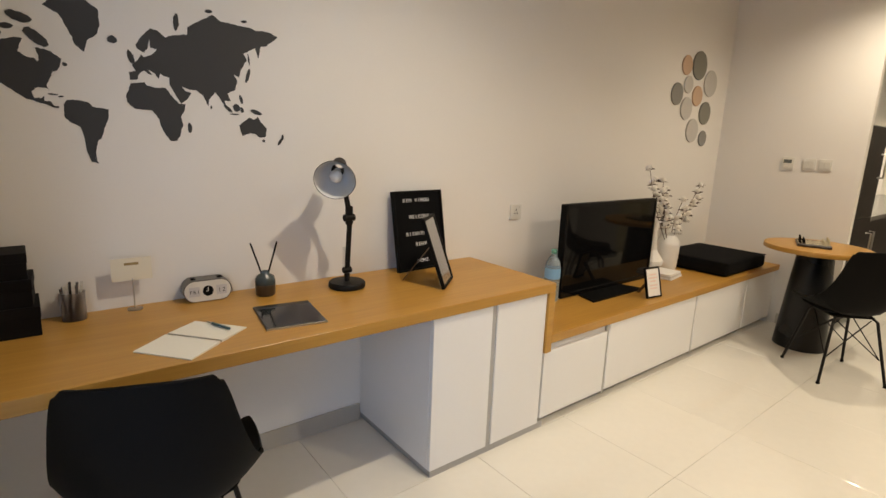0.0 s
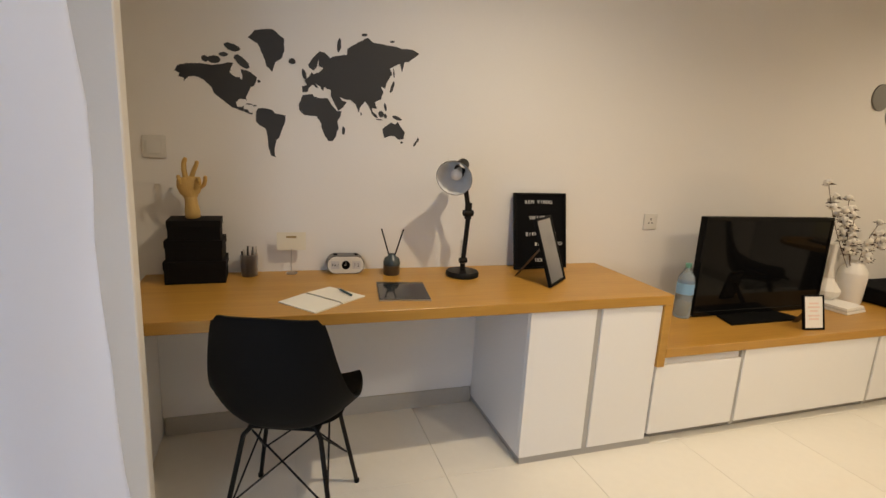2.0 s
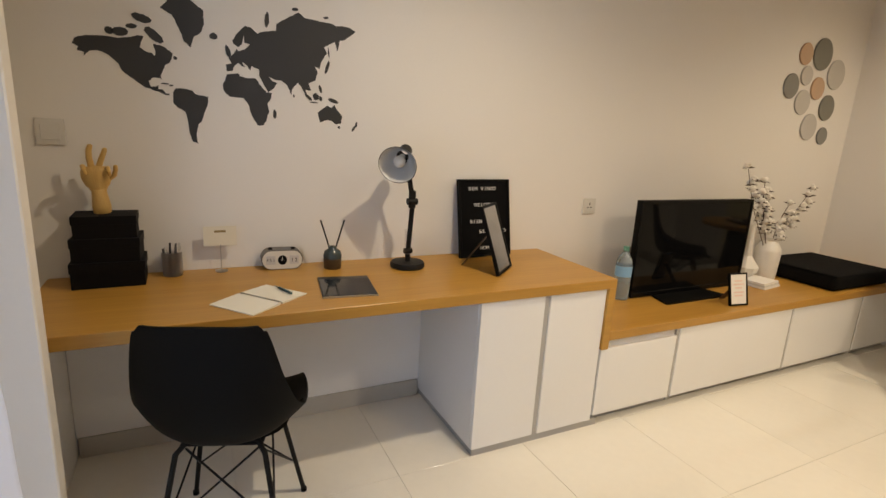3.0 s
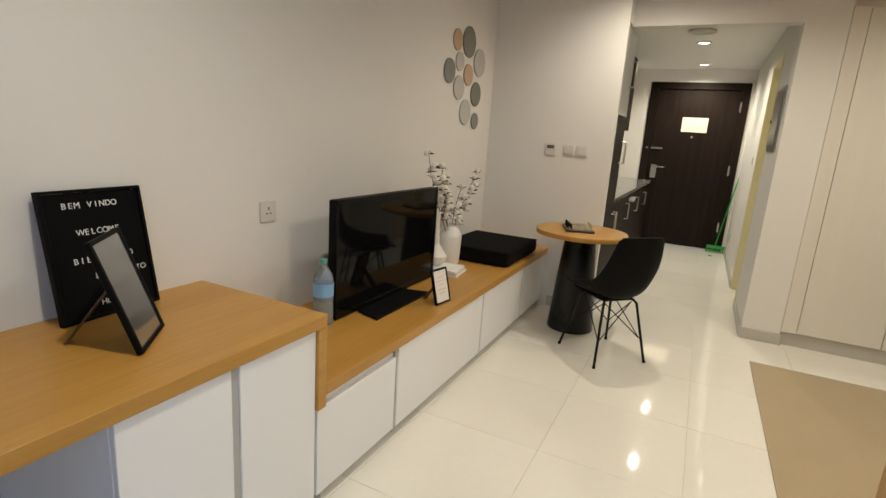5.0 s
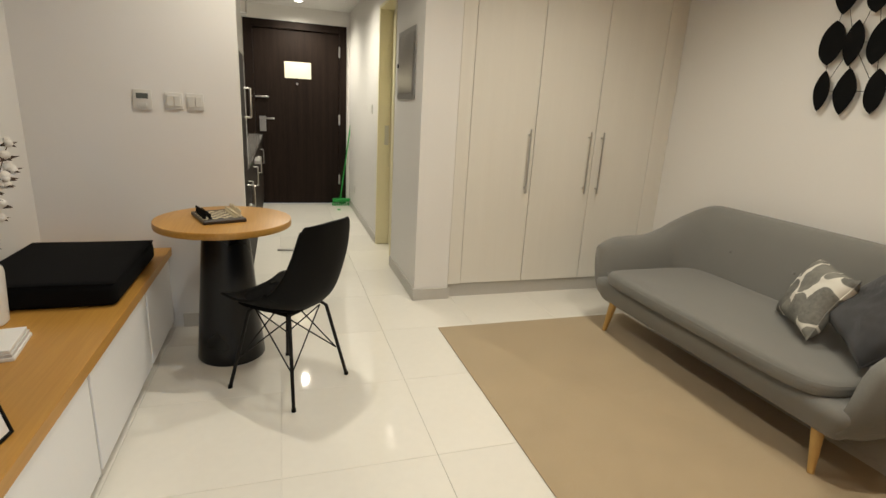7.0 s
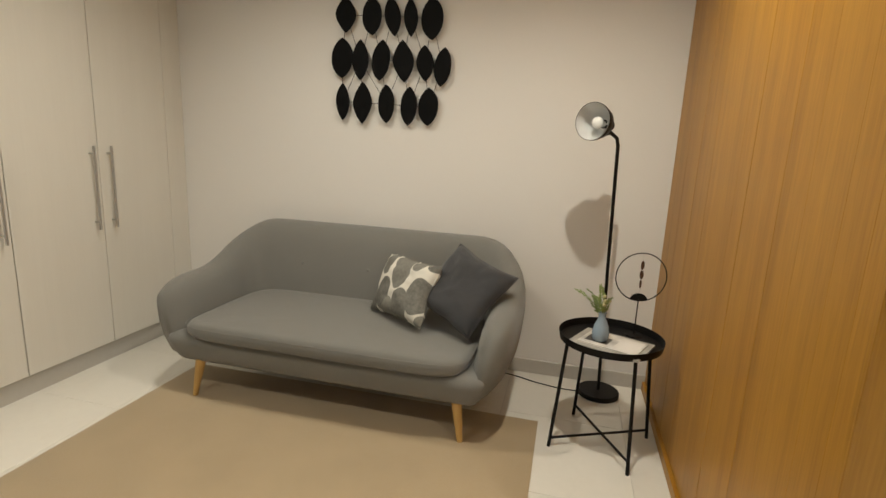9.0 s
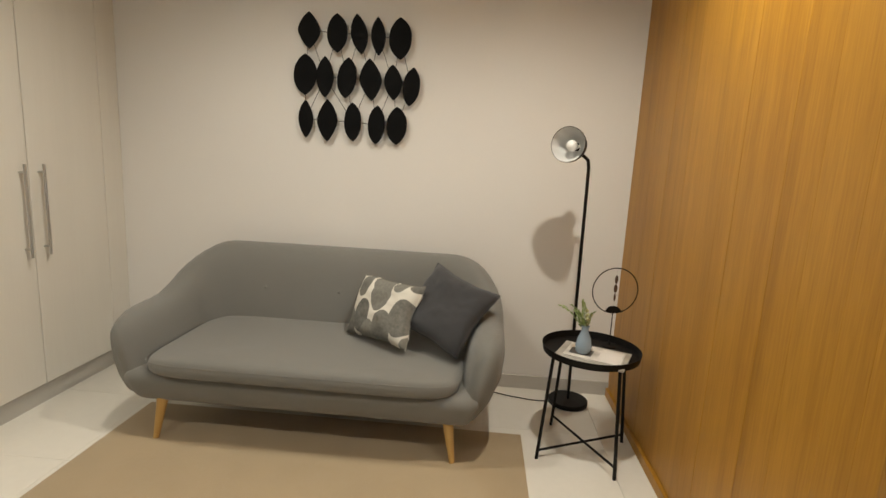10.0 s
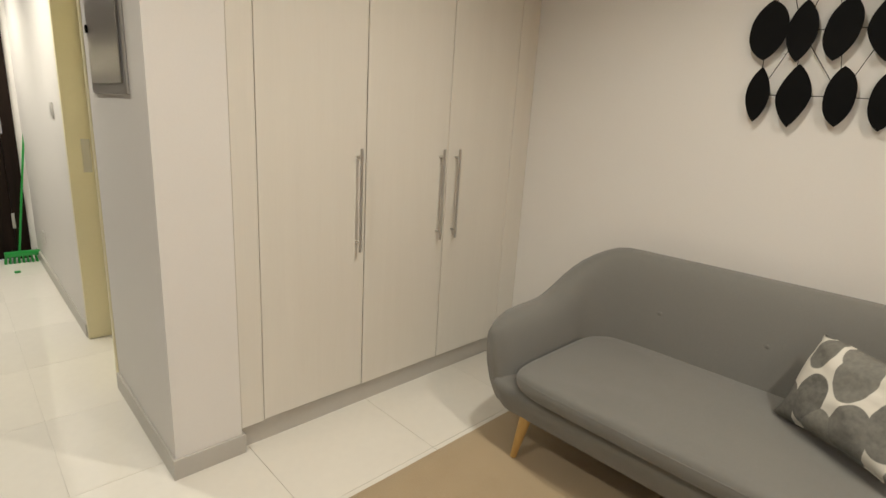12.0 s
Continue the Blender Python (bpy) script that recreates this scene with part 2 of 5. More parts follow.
# doorway trim of the bathroom
bm = B(BATH0 - 0.004, BATH0 + 0.03, HALL - 0.158, HALL + 0.006, 0, 2.2, bev=0.003)
block(bm, BATH1 - 0.03, BATH1 + 0.004, HALL - 0.158, HALL + 0.006, 0, 2.2, bev=0.003)
block(bm, BATH0 + 0.03, BATH1 - 0.03, HALL - 0.158, HALL + 0.006, 2.17, 2.2, bev=0.003)
structure("trim_bathroom_door", bm, surface("cream_trim", (0.80, 0.735, 0.50), 0.4, grain=60, vary=0.02, bump=0.02), "pale yellow painted frame of the bathroom doorway", "trim")

# skirting
SK, ST = 0.085, 0.012
bm = B(1.94, 5.0, SOUTH, SOUTH + ST, 0, SK, bev=0.002)
structure("baseboard_south", bm, M_SKIRT, "grey beige tile skirting below the sofa wall", "baseboard")
bm = B(PIER - ST, PIER, PIER_S - ST, HALL + ST, 0, SK, bev=0.002)
block(bm, PIER, BATH0 - 0.005, HALL, HALL + ST, 0, SK, bev=0.002)
block(bm, BATH1 + 0.005, DOORX, HALL, HALL + ST, 0, SK, bev=0.002)
block(bm, PIER, 4.998, PIER_S - ST, PIER_S, 0, SK, bev=0.002)
structure("baseboard_hall", bm, M_SKIRT, "grey beige tile skirting round the pier", "baseboard")
structure("baseboard_north", B(-0.25, 1.22, NORTH - 0.034, NORTH - 0.002, 0, 0.0895, bev=0.002), M_SKIRT, "grey beige tile skirting below the desk", "baseboard")
bm = B(EAST - ST, EAST, KITCH, 1.60, 0, SK, bev=0.002)
structure("baseboard_east", bm, M_SKIRT, "grey beige tile skirting at the bench end", "baseboard")

# ---- built-in desk and bench along the north wall ----
FRONT = 1.646
DESK_L, DESK_R = -0.29, 1.932
desk = thing("desk", pose(0, 0, 0), "honey oak built-in desk on a white two-door cabinet", "desk")
bm = B(DESK_L, DESK_R, FRONT - 0.012, NORTH - 0.002, 0.706, 0.75, bev=0.0015)
part("desktop", bm, M_OAK, desk)
part("end_panel", B(DESK_R - 0.042, DESK_R, FRONT - 0.012, NORTH - 0.002, 0.405, 0.7055, bev=0.0015), M_OAK, desk)
part("side_panel", B(DESK_L, DESK_L + 0.03, FRONT + 0.14, NORTH - 0.002, 0, 0.7055, bev=0.002), M_WHITE, desk)
part("back_panel", B(DESK_L + 0.031, 1.225, NORTH - 0.03, NORTH - 0.002, 0.09, 0.7055, bev=0.002), M_WHITE, desk)
cab = part("cabinet_body", B(1.225, DESK_R - 0.044, FRONT + 0.02, NORTH - 0.002, 0.035, 0.7055, bev=0.002), M_WHITE, desk)
part("door", B(1.226, 1.5430, FRONT, FRONT + 0.019, 0.035, 0.703, bev=0.002), M_WHITE, desk)
part("door", B(1.571, DESK_R - 0.044, FRONT, FRONT + 0.019, 0.035, 0.703, bev=0.002), M_WHITE, desk)
part("grip_profile", B(1.5435, 1.5705, FRONT + 0.006, FRONT + 0.0195, 0.035, 0.7, bev=0.001), M_GREYGAP, desk, "recessed grey aluminium grip profile")
part("plinth", B(1.235, DESK_R, FRONT + 0.008, NORTH - 0.01, 0, 0.0345), M_GREYGAP, desk)

bench = thing("bench", pose(0, 0, 0), "long low white bench cabinet with honey oak top", "bench")
BT = 0.492
part("bench_top", B(DESK_R + 0.001, EAST - 0.002, FRONT - 0.012, NORTH - 0.002, 0.448, BT, bev=0.0015), M_OAK, bench)
part("bench_body", B(DESK_R + 0.001, EAST - 0.03, FRONT + 0.02, NORTH - 0.002, 0.055, 0.4475, bev=0.002), M_WHITE, bench)
xs = [DESK_R - 0.042, 2.425, 3.41, 4.19, EAST - 0.03]
for a, b in zip(xs, xs[1:]):
    part("drawer_front", B(a + 0.011, b - 0.011, FRONT, FRONT + 0.019, 0.055, 0.404 if a < DESK_R else 0.446, bev=0.002), M_WHITE, bench)
for x in xs[1:-1]:
    part("grip_profile", B(x - 0.0105, x + 0.0105, FRONT + 0.006, FRONT + 0.0195, 0.035, 0.446, bev=0.001), M_GREYGAP, bench, "recessed grey grip profile")
part("plinth", B(DESK_R + 0.001, EAST - 0.03, FRONT + 0.055, NORTH - 0.01, 0, 0.0545), M_GREYGAP, bench)
part("end_strip", B(EAST - 0.029, EAST - 0.002, FRONT + 0.02, NORTH - 0.002, 0, 0.4475), M_WHITE, bench)

# ---- wardrobe ----
WX = 4.979
ward = thing("wardrobe", pose(0, 0, 0), "cream built-in wardrobe with three doors and steel bar handles", "wardrobe")
part("wardrobe_body", B(WX + 0.022, 5.595, SOUTH + 0.001, PIER_S - 0.002, 0.105, 2.345), M_CREAM, ward)
part("filler_panel", B(WX - 0.004, WX + 0.021, -0.212, PIER_S - 0.002, 0.105, 2.345, bev=0.002), M_CREAM, ward)
part("filler_panel", B(WX, WX + 0.021, SOUTH + 0.001, -1.702, 0.105, 2.345, bev=0.002), M_CREAM, ward)
part("plinth", B(WX + 0.022, WX + 0.05, SOUTH + 0.001, PIER_S - 0.002, 0, 0.1045), M_SKIRT, ward)
DOORS = [(-0.706, -0.214, -0.660), (-1.201, -0.708, -1.148), (-1.700, -1.203, -1.256)]
for y0, y1, hy in DOORS:
    d = part("door", B(WX, WX + 0.021, y0 + 0.0015, y1 - 0.0015, 0.108, 2.33, bev=0.002), M_CREAM, ward)
    bm = bmesh.new()
    tube(bm, [(WX - 0.034, hy, 0.785), (WX - 0.034, hy, 1.238)], 0.007, 12)
    for z in (0.825, 1.198):
        tube(bm, [(WX - 0.034, hy, z), (WX + 0.001, hy, z)], 0.005, 8)
    part("handle", bm, M_STEEL, d, "brushed steel bar handle", smooth=40)

# ---- entrance door ----
door = thing("door_1", pose(0, 0, 0), "dark wenge entrance door with steel lever, closed", "door", kind="structure")
FL0, FL1, FTOP = 0.272, 1.318, 2.185
bm = B(DOORX - 0.015, DOORX + T, FL1, DOOR1 - 0.002, 0, 2.275, bev=0.003)
block(bm, DOORX - 0.015, DOORX + T, DOOR0 + 0.002, FL0, 0, 2.275, bev=0.003)
block(bm, DOORX - 0.015, DOORX + T, FL0, FL1, FTOP, 2.275, bev=0.003)
part("door_frame", bm, M_WENGE, door)
part("door_leaf", B(DOORX + 0.012, DOORX + 0.055, FL0 + 0.002, FL1 - 0.002, 0.006, FTOP - 0.002, bev=0.002), M_WENGE, door)
for z in (0.27, 1.06, 1.90):
    part("hinge", B(DOORX - 0.02, DOORX - 0.0148, FL0 - 0.012, FL0 + 0.010, z, z + 0.13, bev=0.002), M_STEEL, door, "steel butt hinge")
bm = B(DOORX + 0.004, DOORX + 0.0125, 1.19, 1.27, 0.94, 1.13, bev=0.004)
tube(bm, [(DOORX + 0.006, 1.25, 1.105), (DOORX - 0.045, 1.25, 1.105), (DOORX - 0.05, 1.235, 1.105), (DOORX - 0.05, 1.09, 1.105)], 0.011, 10)
part("door_handle", bm, M_STEEL, door, "brushed steel lever on a lock plate", smooth=40)
bm = B(DOORX - 0.012, DOORX + 0.0125, 1.15, 1.31, 1.355, 1.378, bev=0.004)
tube(bm, [(DOORX + 0.006, 1.36, 1.366), (DOORX - 0.03, 1.36, 1.366)], 0.014, 10)
part("door_guard", bm, M_STEEL, door, "steel swing-bar door guard", smooth=40)
bm = bmesh.new()
tube(bm, [(DOORX + 0.013, 0.798, 1.545), (DOORX + 0.006, 0.798, 1.545)], 0.014, 14)
part("peephole", bm, M_STEEL, door)
notice = part("door_notice", B(DOORX + 0.0095, DOORX + 0.0118, 0.625, 0.950, 1.612, 1.810), surface("cream_card", (0.80, 0.74, 0.56), 0.6, grain=80, vary=0.02, bump=0.02), door, "cream printed notice card")

# bathroom door in the hall
bath = thing("door_2", pose(0, 0, 0), "pale yellow bathroom door with a small steel handle", "door", kind="structure")
M_BATH = surface("pale_yellow_door", (0.80, 0.735, 0.50), 0.4, grain=60, vary=0.02, bump=0.02)
part("door_leaf", B(BATH0 + 0.032, BATH1 - 0.032, HALL - 0.156, HALL - 0.116, 0.006, 2.168, bev=0.002), M_BATH, bath)
bm = B(BATH0 + 0.07, BATH0 + 0.11, HALL - 0.1165, HALL - 0.108, 0.93, 1.10, bev=0.003)
tube(bm, [(BATH0 + 0.09, HALL - 0.11, 1.03), (BATH0 + 0.09, HALL - 0.06, 1.03), (BATH0 + 0.10, HALL - 0.055, 1.03), (BATH0 + 0.21, HALL - 0.055, 1.03)], 0.009, 10)
part("door_handle", bm, M_STEEL, bath, "steel lever handle", smooth=40)
part("strike_plate", B(BATH1 - 0.033, BATH1 - 0.0302, HALL - 0.10, HALL - 0.06, 0.98, 1.16), M_STEEL, bath, "thin steel strike plate")

# ---- oak partition ----
partition = structure("wall_partition", B(1.8600, 1.9300, SOUTH, 0.115, 0, CEIL), M_OAKP, "honey oak clad partition beside the bed", "partition")
rb = random.Random(5)
y = SOUTH + 0.001
while y < 0.107:
    w = rb.choice((0.11, 0.13, 0.15, 0.17))
    y1 = min(y + w, 0.118)
    t = rb.choice((0.0112, 0.0116, 0.0120))
    if y1 - y > 0.01:
        part("board", B(1.9305, 1.9305 + t, y + 0.0001, y1 - 0.0001, 0.05, CEIL - 0.001, bev=0.0004), M_OAKP, partition)
    y = y1
part("end_board", B(1.8550, 1.9530, 0.1185, 0.138, 0, CEIL - 0.001, bev=0.002), M_OAKP, partition)
part("foot_strip", B(1.9305, 1.9580, SOUTH + 0.001, 0.118, 0, 0.049, bev=0.002), M_OAKP, partition)

# ---- sheer curtain and window ----
window = thing("window_1", pose(0, 0, 0), "wide white framed window behind the sheer curtain", "window", kind="structure")
bm = B(WEST - 0.09, WEST - 0.03, -1.45, -1.39, 0.08, 2.4, bev=0.004)
for ya, yb in ((0.74, 0.80), (-0.36, -0.30)):
    block(bm, WEST - 0.09, WEST - 0.03, ya, yb, 0.08, 2.4, bev=0.004)
for za, zb in ((0.08, 0.14), (2.34, 2.4)):
    block(bm, WEST - 0.088, WEST - 0.032, -1.39, 0.74, za, zb, bev=0.004)
part("window_frame", bm, M_PLASTIC, window)
M_GLASS = clear("window_glass", (0.97, 0.98, 0.98), 0.0)
for ya, yb in ((-1.39, -0.36), (-0.30, 0.74)):
    g = part("pane", B(WEST - 0.065, WEST - 0.059, ya, yb, 0.14, 2.34), M_GLASS, window)
    g.visible_shadow = False

def smooth_step(t):
    t = min(1, max(0, t))
    return t * t * (3 - 2 * t)


M_SHEER, nt, p, add, link = nodes_of("white_sheer_cloth")
p.inputs["Base Color"].default_value = (0.82, 0.83, 0.86, 1)
p.inputs["Roughness"].default_value = 0.9
tr, ms = add("ShaderNodeBsdfTranslucent"), add("ShaderNodeMixShader")
tr.inputs[0].default_value = (0.85, 0.87, 0.92, 1)
ms.inputs[0].default_value = 0.5
link(p.outputs[0], ms.inputs[1])
link(tr.outputs[0], ms.inputs[2])
link(ms.outputs[0], nt.nodes["Material Output"].inputs[0])
wv, bmp = add("ShaderNodeTexNoise"), add("ShaderNodeBump")
wv.inputs["Scale"].default_value = 400
bmp.inputs["Strength"].default_value = 0.15
link(wv.outputs["Fac"], bmp.inputs["Height"])
link(bmp.outputs[0], p.inputs["Normal"])

curtain = thing("curtain", pose(-0.025, 0, 0), "long white sheer curtain hanging in soft folds", "curtain")
bm = bmesh.new()
rows = []
NZ, NY = 30, 240
for k in range(NZ + 1):
    z = 0.015 + (CEIL - 0.04) * k / NZ
    f = k / NZ
    row = []
    for i in range(NY + 1):
        u = i / NY * 2.15
        # the free end stands forward, then a deep fold, then even pleats
        end = 0.045 * smooth_step(1 - u / 0.16) - 0.035 * math.exp(-((u - 0.17) / 0.05) ** 2)
        pleat = (0.022 - 0.006 * f) * math.sin((u - 0.17) * 2 * math.pi / 0.24 + 0.5 * math.sin(3 * f + 5 * u)) * smooth_step((u - 0.12) / 0.2)
        ripple = 0.004 * math.sin(u * 37 + k * 0.9) + 0.003 * math.sin(k * 1.7 + u * 11)
        row.append((end + pleat + ripple + 0.03 * (1 - z), 0.64 - u + 0.005 * math.sin(k * 0.35 + u * 9) * (1 - f), z))
    rows.append(row)
quads(bm, rows, closed=False, caps=False)
cl = part("cloth", bm, M_SHEER, curtain, smooth=60)
so = cl.modifiers.new("thickness", "SOLIDIFY")
so.thickness = 0.0012
bm = bmesh.new()
tube(bm, [(-0.03, 0.68, CEIL - 0.02), (-0.03, -1.53, CEIL - 0.02)], 0.010, 8)
part("rail", bm, M_PLASTIC, curtain, smooth=40)

# ---- shell chairs ----
def shell_chair():
    ch = thing("shell_chair", pose(0, 0, 0), "black moulded shell chair on splayed black wire legs", "chair", "black shell chairs")
    prof = [(0.225, 0.440, 0.195), (0.20, 0.452, 0.21), (0.12, 0.437, 0.230), (0.02, 0.420, 0.240), (-0.09, 0.418, 0.246), (-0.165, 0.440, 0.247),
            (-0.20, 0.50, 0.242), (-0.218, 0.58, 0.226), (-0.232, 0.67, 0.206), (-0.246, 0.76, 0.188), (-0.257, 0.825, 0.172), (-0.262, 0.848, 0.150)]
    bm = bmesh.new()
    rows, fine = [], []
    for a, b in zip(prof, prof[1:]):
        for k in range(3):
            f = k / 3
            fine.append([a[i] * (1 - f) + b[i] * f for i in range(3)])
    fine.append(list(prof[-1]))
    for r in range(3):
        fine = [fine[0]] + [[(fine[i - 1][c] + 2 * fine[i][c] + fine[i + 1][c]) / 4 for c in range(3)] for i in range(1, len(fine) - 1)] + [fine[-1]]
    n = len(fine)
    for k, (f, z, w) in enumerate(fine):
        t = k / (n - 1)
        a, b = fine[max(k - 1, 0)], fine[min(k + 1, n - 1)]
        d = Vector((b[0] - a[0], b[1] - a[1])).normalized()
        nf, nz = d.y, -d.x
        if nz < 0 and t < 0.4:
            nf, nz = -nf, -nz
        lift = 0.095 * math.exp(-((t - 0.45) / 0.20) ** 2) + 0.030
        row = []
        for i in range(21):
            u = i / 10 - 1
            s = abs(u) ** 2.6 * lift
            row.append((u * w * (1 - 0.03 * abs(u)), f + abs(nf) * s * (1 if t > 0.35 else 0.3), z + abs(nz) * s - (0.012 * u * u if t > 0.93 else 0)))
        rows.append(row)
    quads(bm, rows, closed=False, caps=False)
    sh = part("shell", bm, M_BLACK, ch, smooth=70)
    so = sh.modifiers.new("thickness", "SOLIDIFY")
    so.thickness, so.offset = 0.011, 0.0
    bv = sh.modifiers.new("edge", "BEVEL")
    bv.width, bv.segments = 0.003, 2
    # thin seat pad
    bm = bmesh.new()
    rings = []
    for r, z in ((0.2, 0.428), (0.9, 0.430), (1.0, 0.438), (0.97, 0.452), (0.85, 0.458), (0.3, 0.455)):
        rings.append([(0.185 * r * math.copysign(abs(math.cos(a)) ** 0.6, math.cos(a)), 0.03 + 0.165 * r * math.copysign(abs(math.sin(a)) ** 0.6, math.sin(a)), z) for a in (2 * math.pi * k / 28 for k in range(28))])
    quads(bm, rings)
    part("seat_pad", bm, M_BLACKF, ch, "thin black fabric seat pad", smooth=50)
    tops = {(sx, sy): (sx * 0.10, sy * 0.095, 0.418) for sx in (-1, 1) for sy in (-1, 1)}
    feet = {(sx, sy): (sx * 0.195, sy * 0.195, 0.0) for sx in (-1, 1) for sy in (-1, 1)}
    for key in tops:
        t0, f0 = Vector(tops[key]), Vector(feet[key])
        bm = bmesh.new()
        knee = t0 + Vector((key[0] * 0.028, key[1] * 0.028, -0.03))
        tube(bm, [t0 + Vector((-key[0] * 0.03, 0, 0.004)), t0, knee, knee.lerp(f0, 0.5), f0 + Vector((0, 0, 0.004))], 0.0085, 10)
        leg = part("leg", bm, M_BLACKM, ch, smooth=40)
        bm = bmesh.new()
        tube(bm, [f0 + Vector((0, 0, 0.0)), f0 + Vector((0, 0, 0.014))], 0.011, 10)
        part("foot_cap", bm, M_BLACK, leg, smooth=40)
    for a, b in (((-1, -1), (1, -1)), ((1, -1), (-1, -1)), ((-1, 1), (1, 1)), ((1, 1), (-1, 1)), ((-1, -1), (-1, 1)), ((-1, 1), (-1, -1)), ((1, -1), (1, 1)), ((1, 1), (1, -1))):
        bm = bmesh.new()
        lo = Vector(tops[a]).lerp(Vector(feet[a]), 0.62)
        hi = Vector(tops[b]).lerp(Vector(feet[b]), 0.06)
        tube(bm, [lo, hi], 0.0035, 6)
        part("wire_brace", bm, M_BLACKM, ch, smooth=40)
    part("seat_plate", B(-0.12, 0.12, -0.11, 0.11, 0.404, 0.414, bev=0.003), M_BLACKM, ch)
    return ch


chair = shell_chair()
chair.matrix_basis = pose(0.285, 1.588, 0.0, 0, 0, -19)
tagged(chair, "black moulded shell chair pushed up to the oak desk")
c2 = copy_thing(chair, pose(4.004, 1.007, 0.0, 0, 0, -43))
tagged(c2, "black moulded shell chair beside the round table")

# ---- round table ----
table = thing("round_table", pose(4.375, 1.303, 0), "small round oak table on a black cone pedestal", "table")
bm = bmesh.new()
lathe(bm, [(0.314, 0.712), (0.323, 0.714), (0.325, 0.718), (0.325, 0.742), (0.323, 0.746), (0.317, 0.747)], 64)
part("tabletop", bm, M_OAK, table, smooth=40)
bm = bmesh.new()
lathe(bm, [(0.168, 0.0), (0.170, 0.004), (0.168, 0.02), (0.112, 0.69), (0.112, 0.711)], 48)
part("pedestal", bm, surface("black_satin_lacquer", (0.006, 0.006, 0.0065), 0.28, spec=0.35, grain=60, vary=0.15, bump=0.02), table, "black lacquered cone pedestal", smooth=40)

# ---- rug ----
rug = thing("rug", pose(0, 0, 0), "plain beige short pile wool rug on the tiles", "rug")
bm = bmesh.new()
RX0, RX1, RY0, RY1 = 2.507, 4.469, -1.285, 0.100
quads(bm, [[(RX0 + (RX1 - RX0) * i / 60, RY0 + (RY1 - RY0) * j / 44, 0.0105 + 0.0015 * noise.noise((i * 0.35, j * 0.35, 2)) - (0.004 if i in (0, 60) or j in (0, 44) else 0)) for i in range(61)] for j in range(45)], closed=False, caps=False)
block(bm, RX0 + 0.001, RX1 - 0.001, RY0 + 0.001, RY1 - 0.001, 0.0005, 0.007)
part("rug_body", bm, M_RUG, rug, smooth=60)

# ---- sofa ----
SX, SY = 3.545, -1.315
sofa = thing("sofa", pose(SX, SY, 0), "grey fabric two-seat sofa with curved back and beech legs", "sofa")


plan = []
HW = 0.82
for k in range(9):
    plan.append((-HW, 0.37 - 0.50 * k / 8))
for k in range(1, 9):
    a = math.pi / 2 * k / 8
    plan.append((-HW + 0.22 - 0.22 * math.cos(a), -0.13 - 0.21 * math.sin(a)))
for k in range(1, 16):
    plan.append((-HW + 0.22 + (2 * HW - 0.44) * k / 16, -0.34))
plan += [(-x, y) for x, y in reversed(plan[:17])]
m = len(plan)
bm = bmesh.new()
rings = []
for k, (px, py) in enumerate(plan):
    a, b = plan[max(k - 1, 0)], plan[min(k + 1, m - 1)]
    d = Vector((b[0] - a[0], b[1] - a[1], 0)).normalized()
    out = Vector((d.y, -d.x, 0))
    if out.dot(Vector((px, py - 0.15, 0))) < 0:
        out = -out
    e = min(k, m - 1 - k)
    top = 0.595 + 0.232 * smooth_step((e - 5) / 10) + 0.012 * math.sin(math.pi * k / (m - 1))
    tip = [0.42, 0.74, 0.92, 0.98, 1.0][min(e, 4)]
    base, c = 0.19, Vector((px, py, 0))
    mid = (top * 0.96 + base) / 2 + 0.02
    lean = 0.05 + 0.03 * smooth_step((e - 8) / 8)
    ring = []
    for i in range(20):
        ang = 2 * math.pi * i / 20
        ca, sa = math.cos(ang), math.sin(ang)
        th = 0.088 * math.copysign(abs(ca) ** 0.75, ca)
        zz = math.copysign(abs(sa) ** 0.62, sa)
        h = (top - base) / 2
        z = base + h + zz * h * (0.55 + 0.45 * tip)
        fr = (z - base) / (top - base)
        taper = 0.72 + 0.28 * smooth_step(fr / 0.45)
        ring.append(c + out * (th * tip * taper + lean * (fr - 0.45) - 0.035 * (1 - smooth_step(fr / 0.5))) + Vector((0, 0, z)))
    rings.append(ring)
quads(bm, rings)
part("backrest", bm, M_SOFA, sofa, smooth=80)
# rounded base under the seat
bm = block(bmesh.new(), -0.82, 0.82, -0.36, 0.405, 0.195, 0.352, bev=0.06, seg=5)
for v in bm.verts:
    f = smooth_step((v.co.z - 0.195) / 0.13)
    v.co.x *= 0.955 + 0.045 * f
    if v.co.y > 0:
        v.co.y *= (0.93 + 0.07 * f) * (1 - 0.03 * (v.co.x / 0.8) ** 2)
part("seat_base", bm, M_SOFA, sofa, smooth=60)
bm = bmesh.new()
rings = []
for zz, r in ((0.346, 0.95), (0.350, 0.985), (0.362, 1.0), (0.38, 1.004), (0.396, 1.0), (0.408, 0.985), (0.417, 0.955), (0.422, 0.9), (0.426, 0.7), (0.428, 0.4)):
    ring = []
    for i in range(64):
        ang = 2 * math.pi * i / 64
        ca, sa = math.cos(ang), math.sin(ang)
        ring.append((0.725 * r * math.copysign(abs(ca) ** 0.2, ca), 0.075 + 0.355 * r * math.copysign(abs(sa) ** 0.32, sa) * (1 - 0.025 * ca * ca), zz + 0.010 * (1 - ca * ca) * (zz > 0.40)))
    rings.append(ring)
quads(bm, rings)
cu = part("seat_cushion", bm, M_SOFA, sofa, "grey fabric loose seat cushion", smooth=60)
bm = bmesh.new()
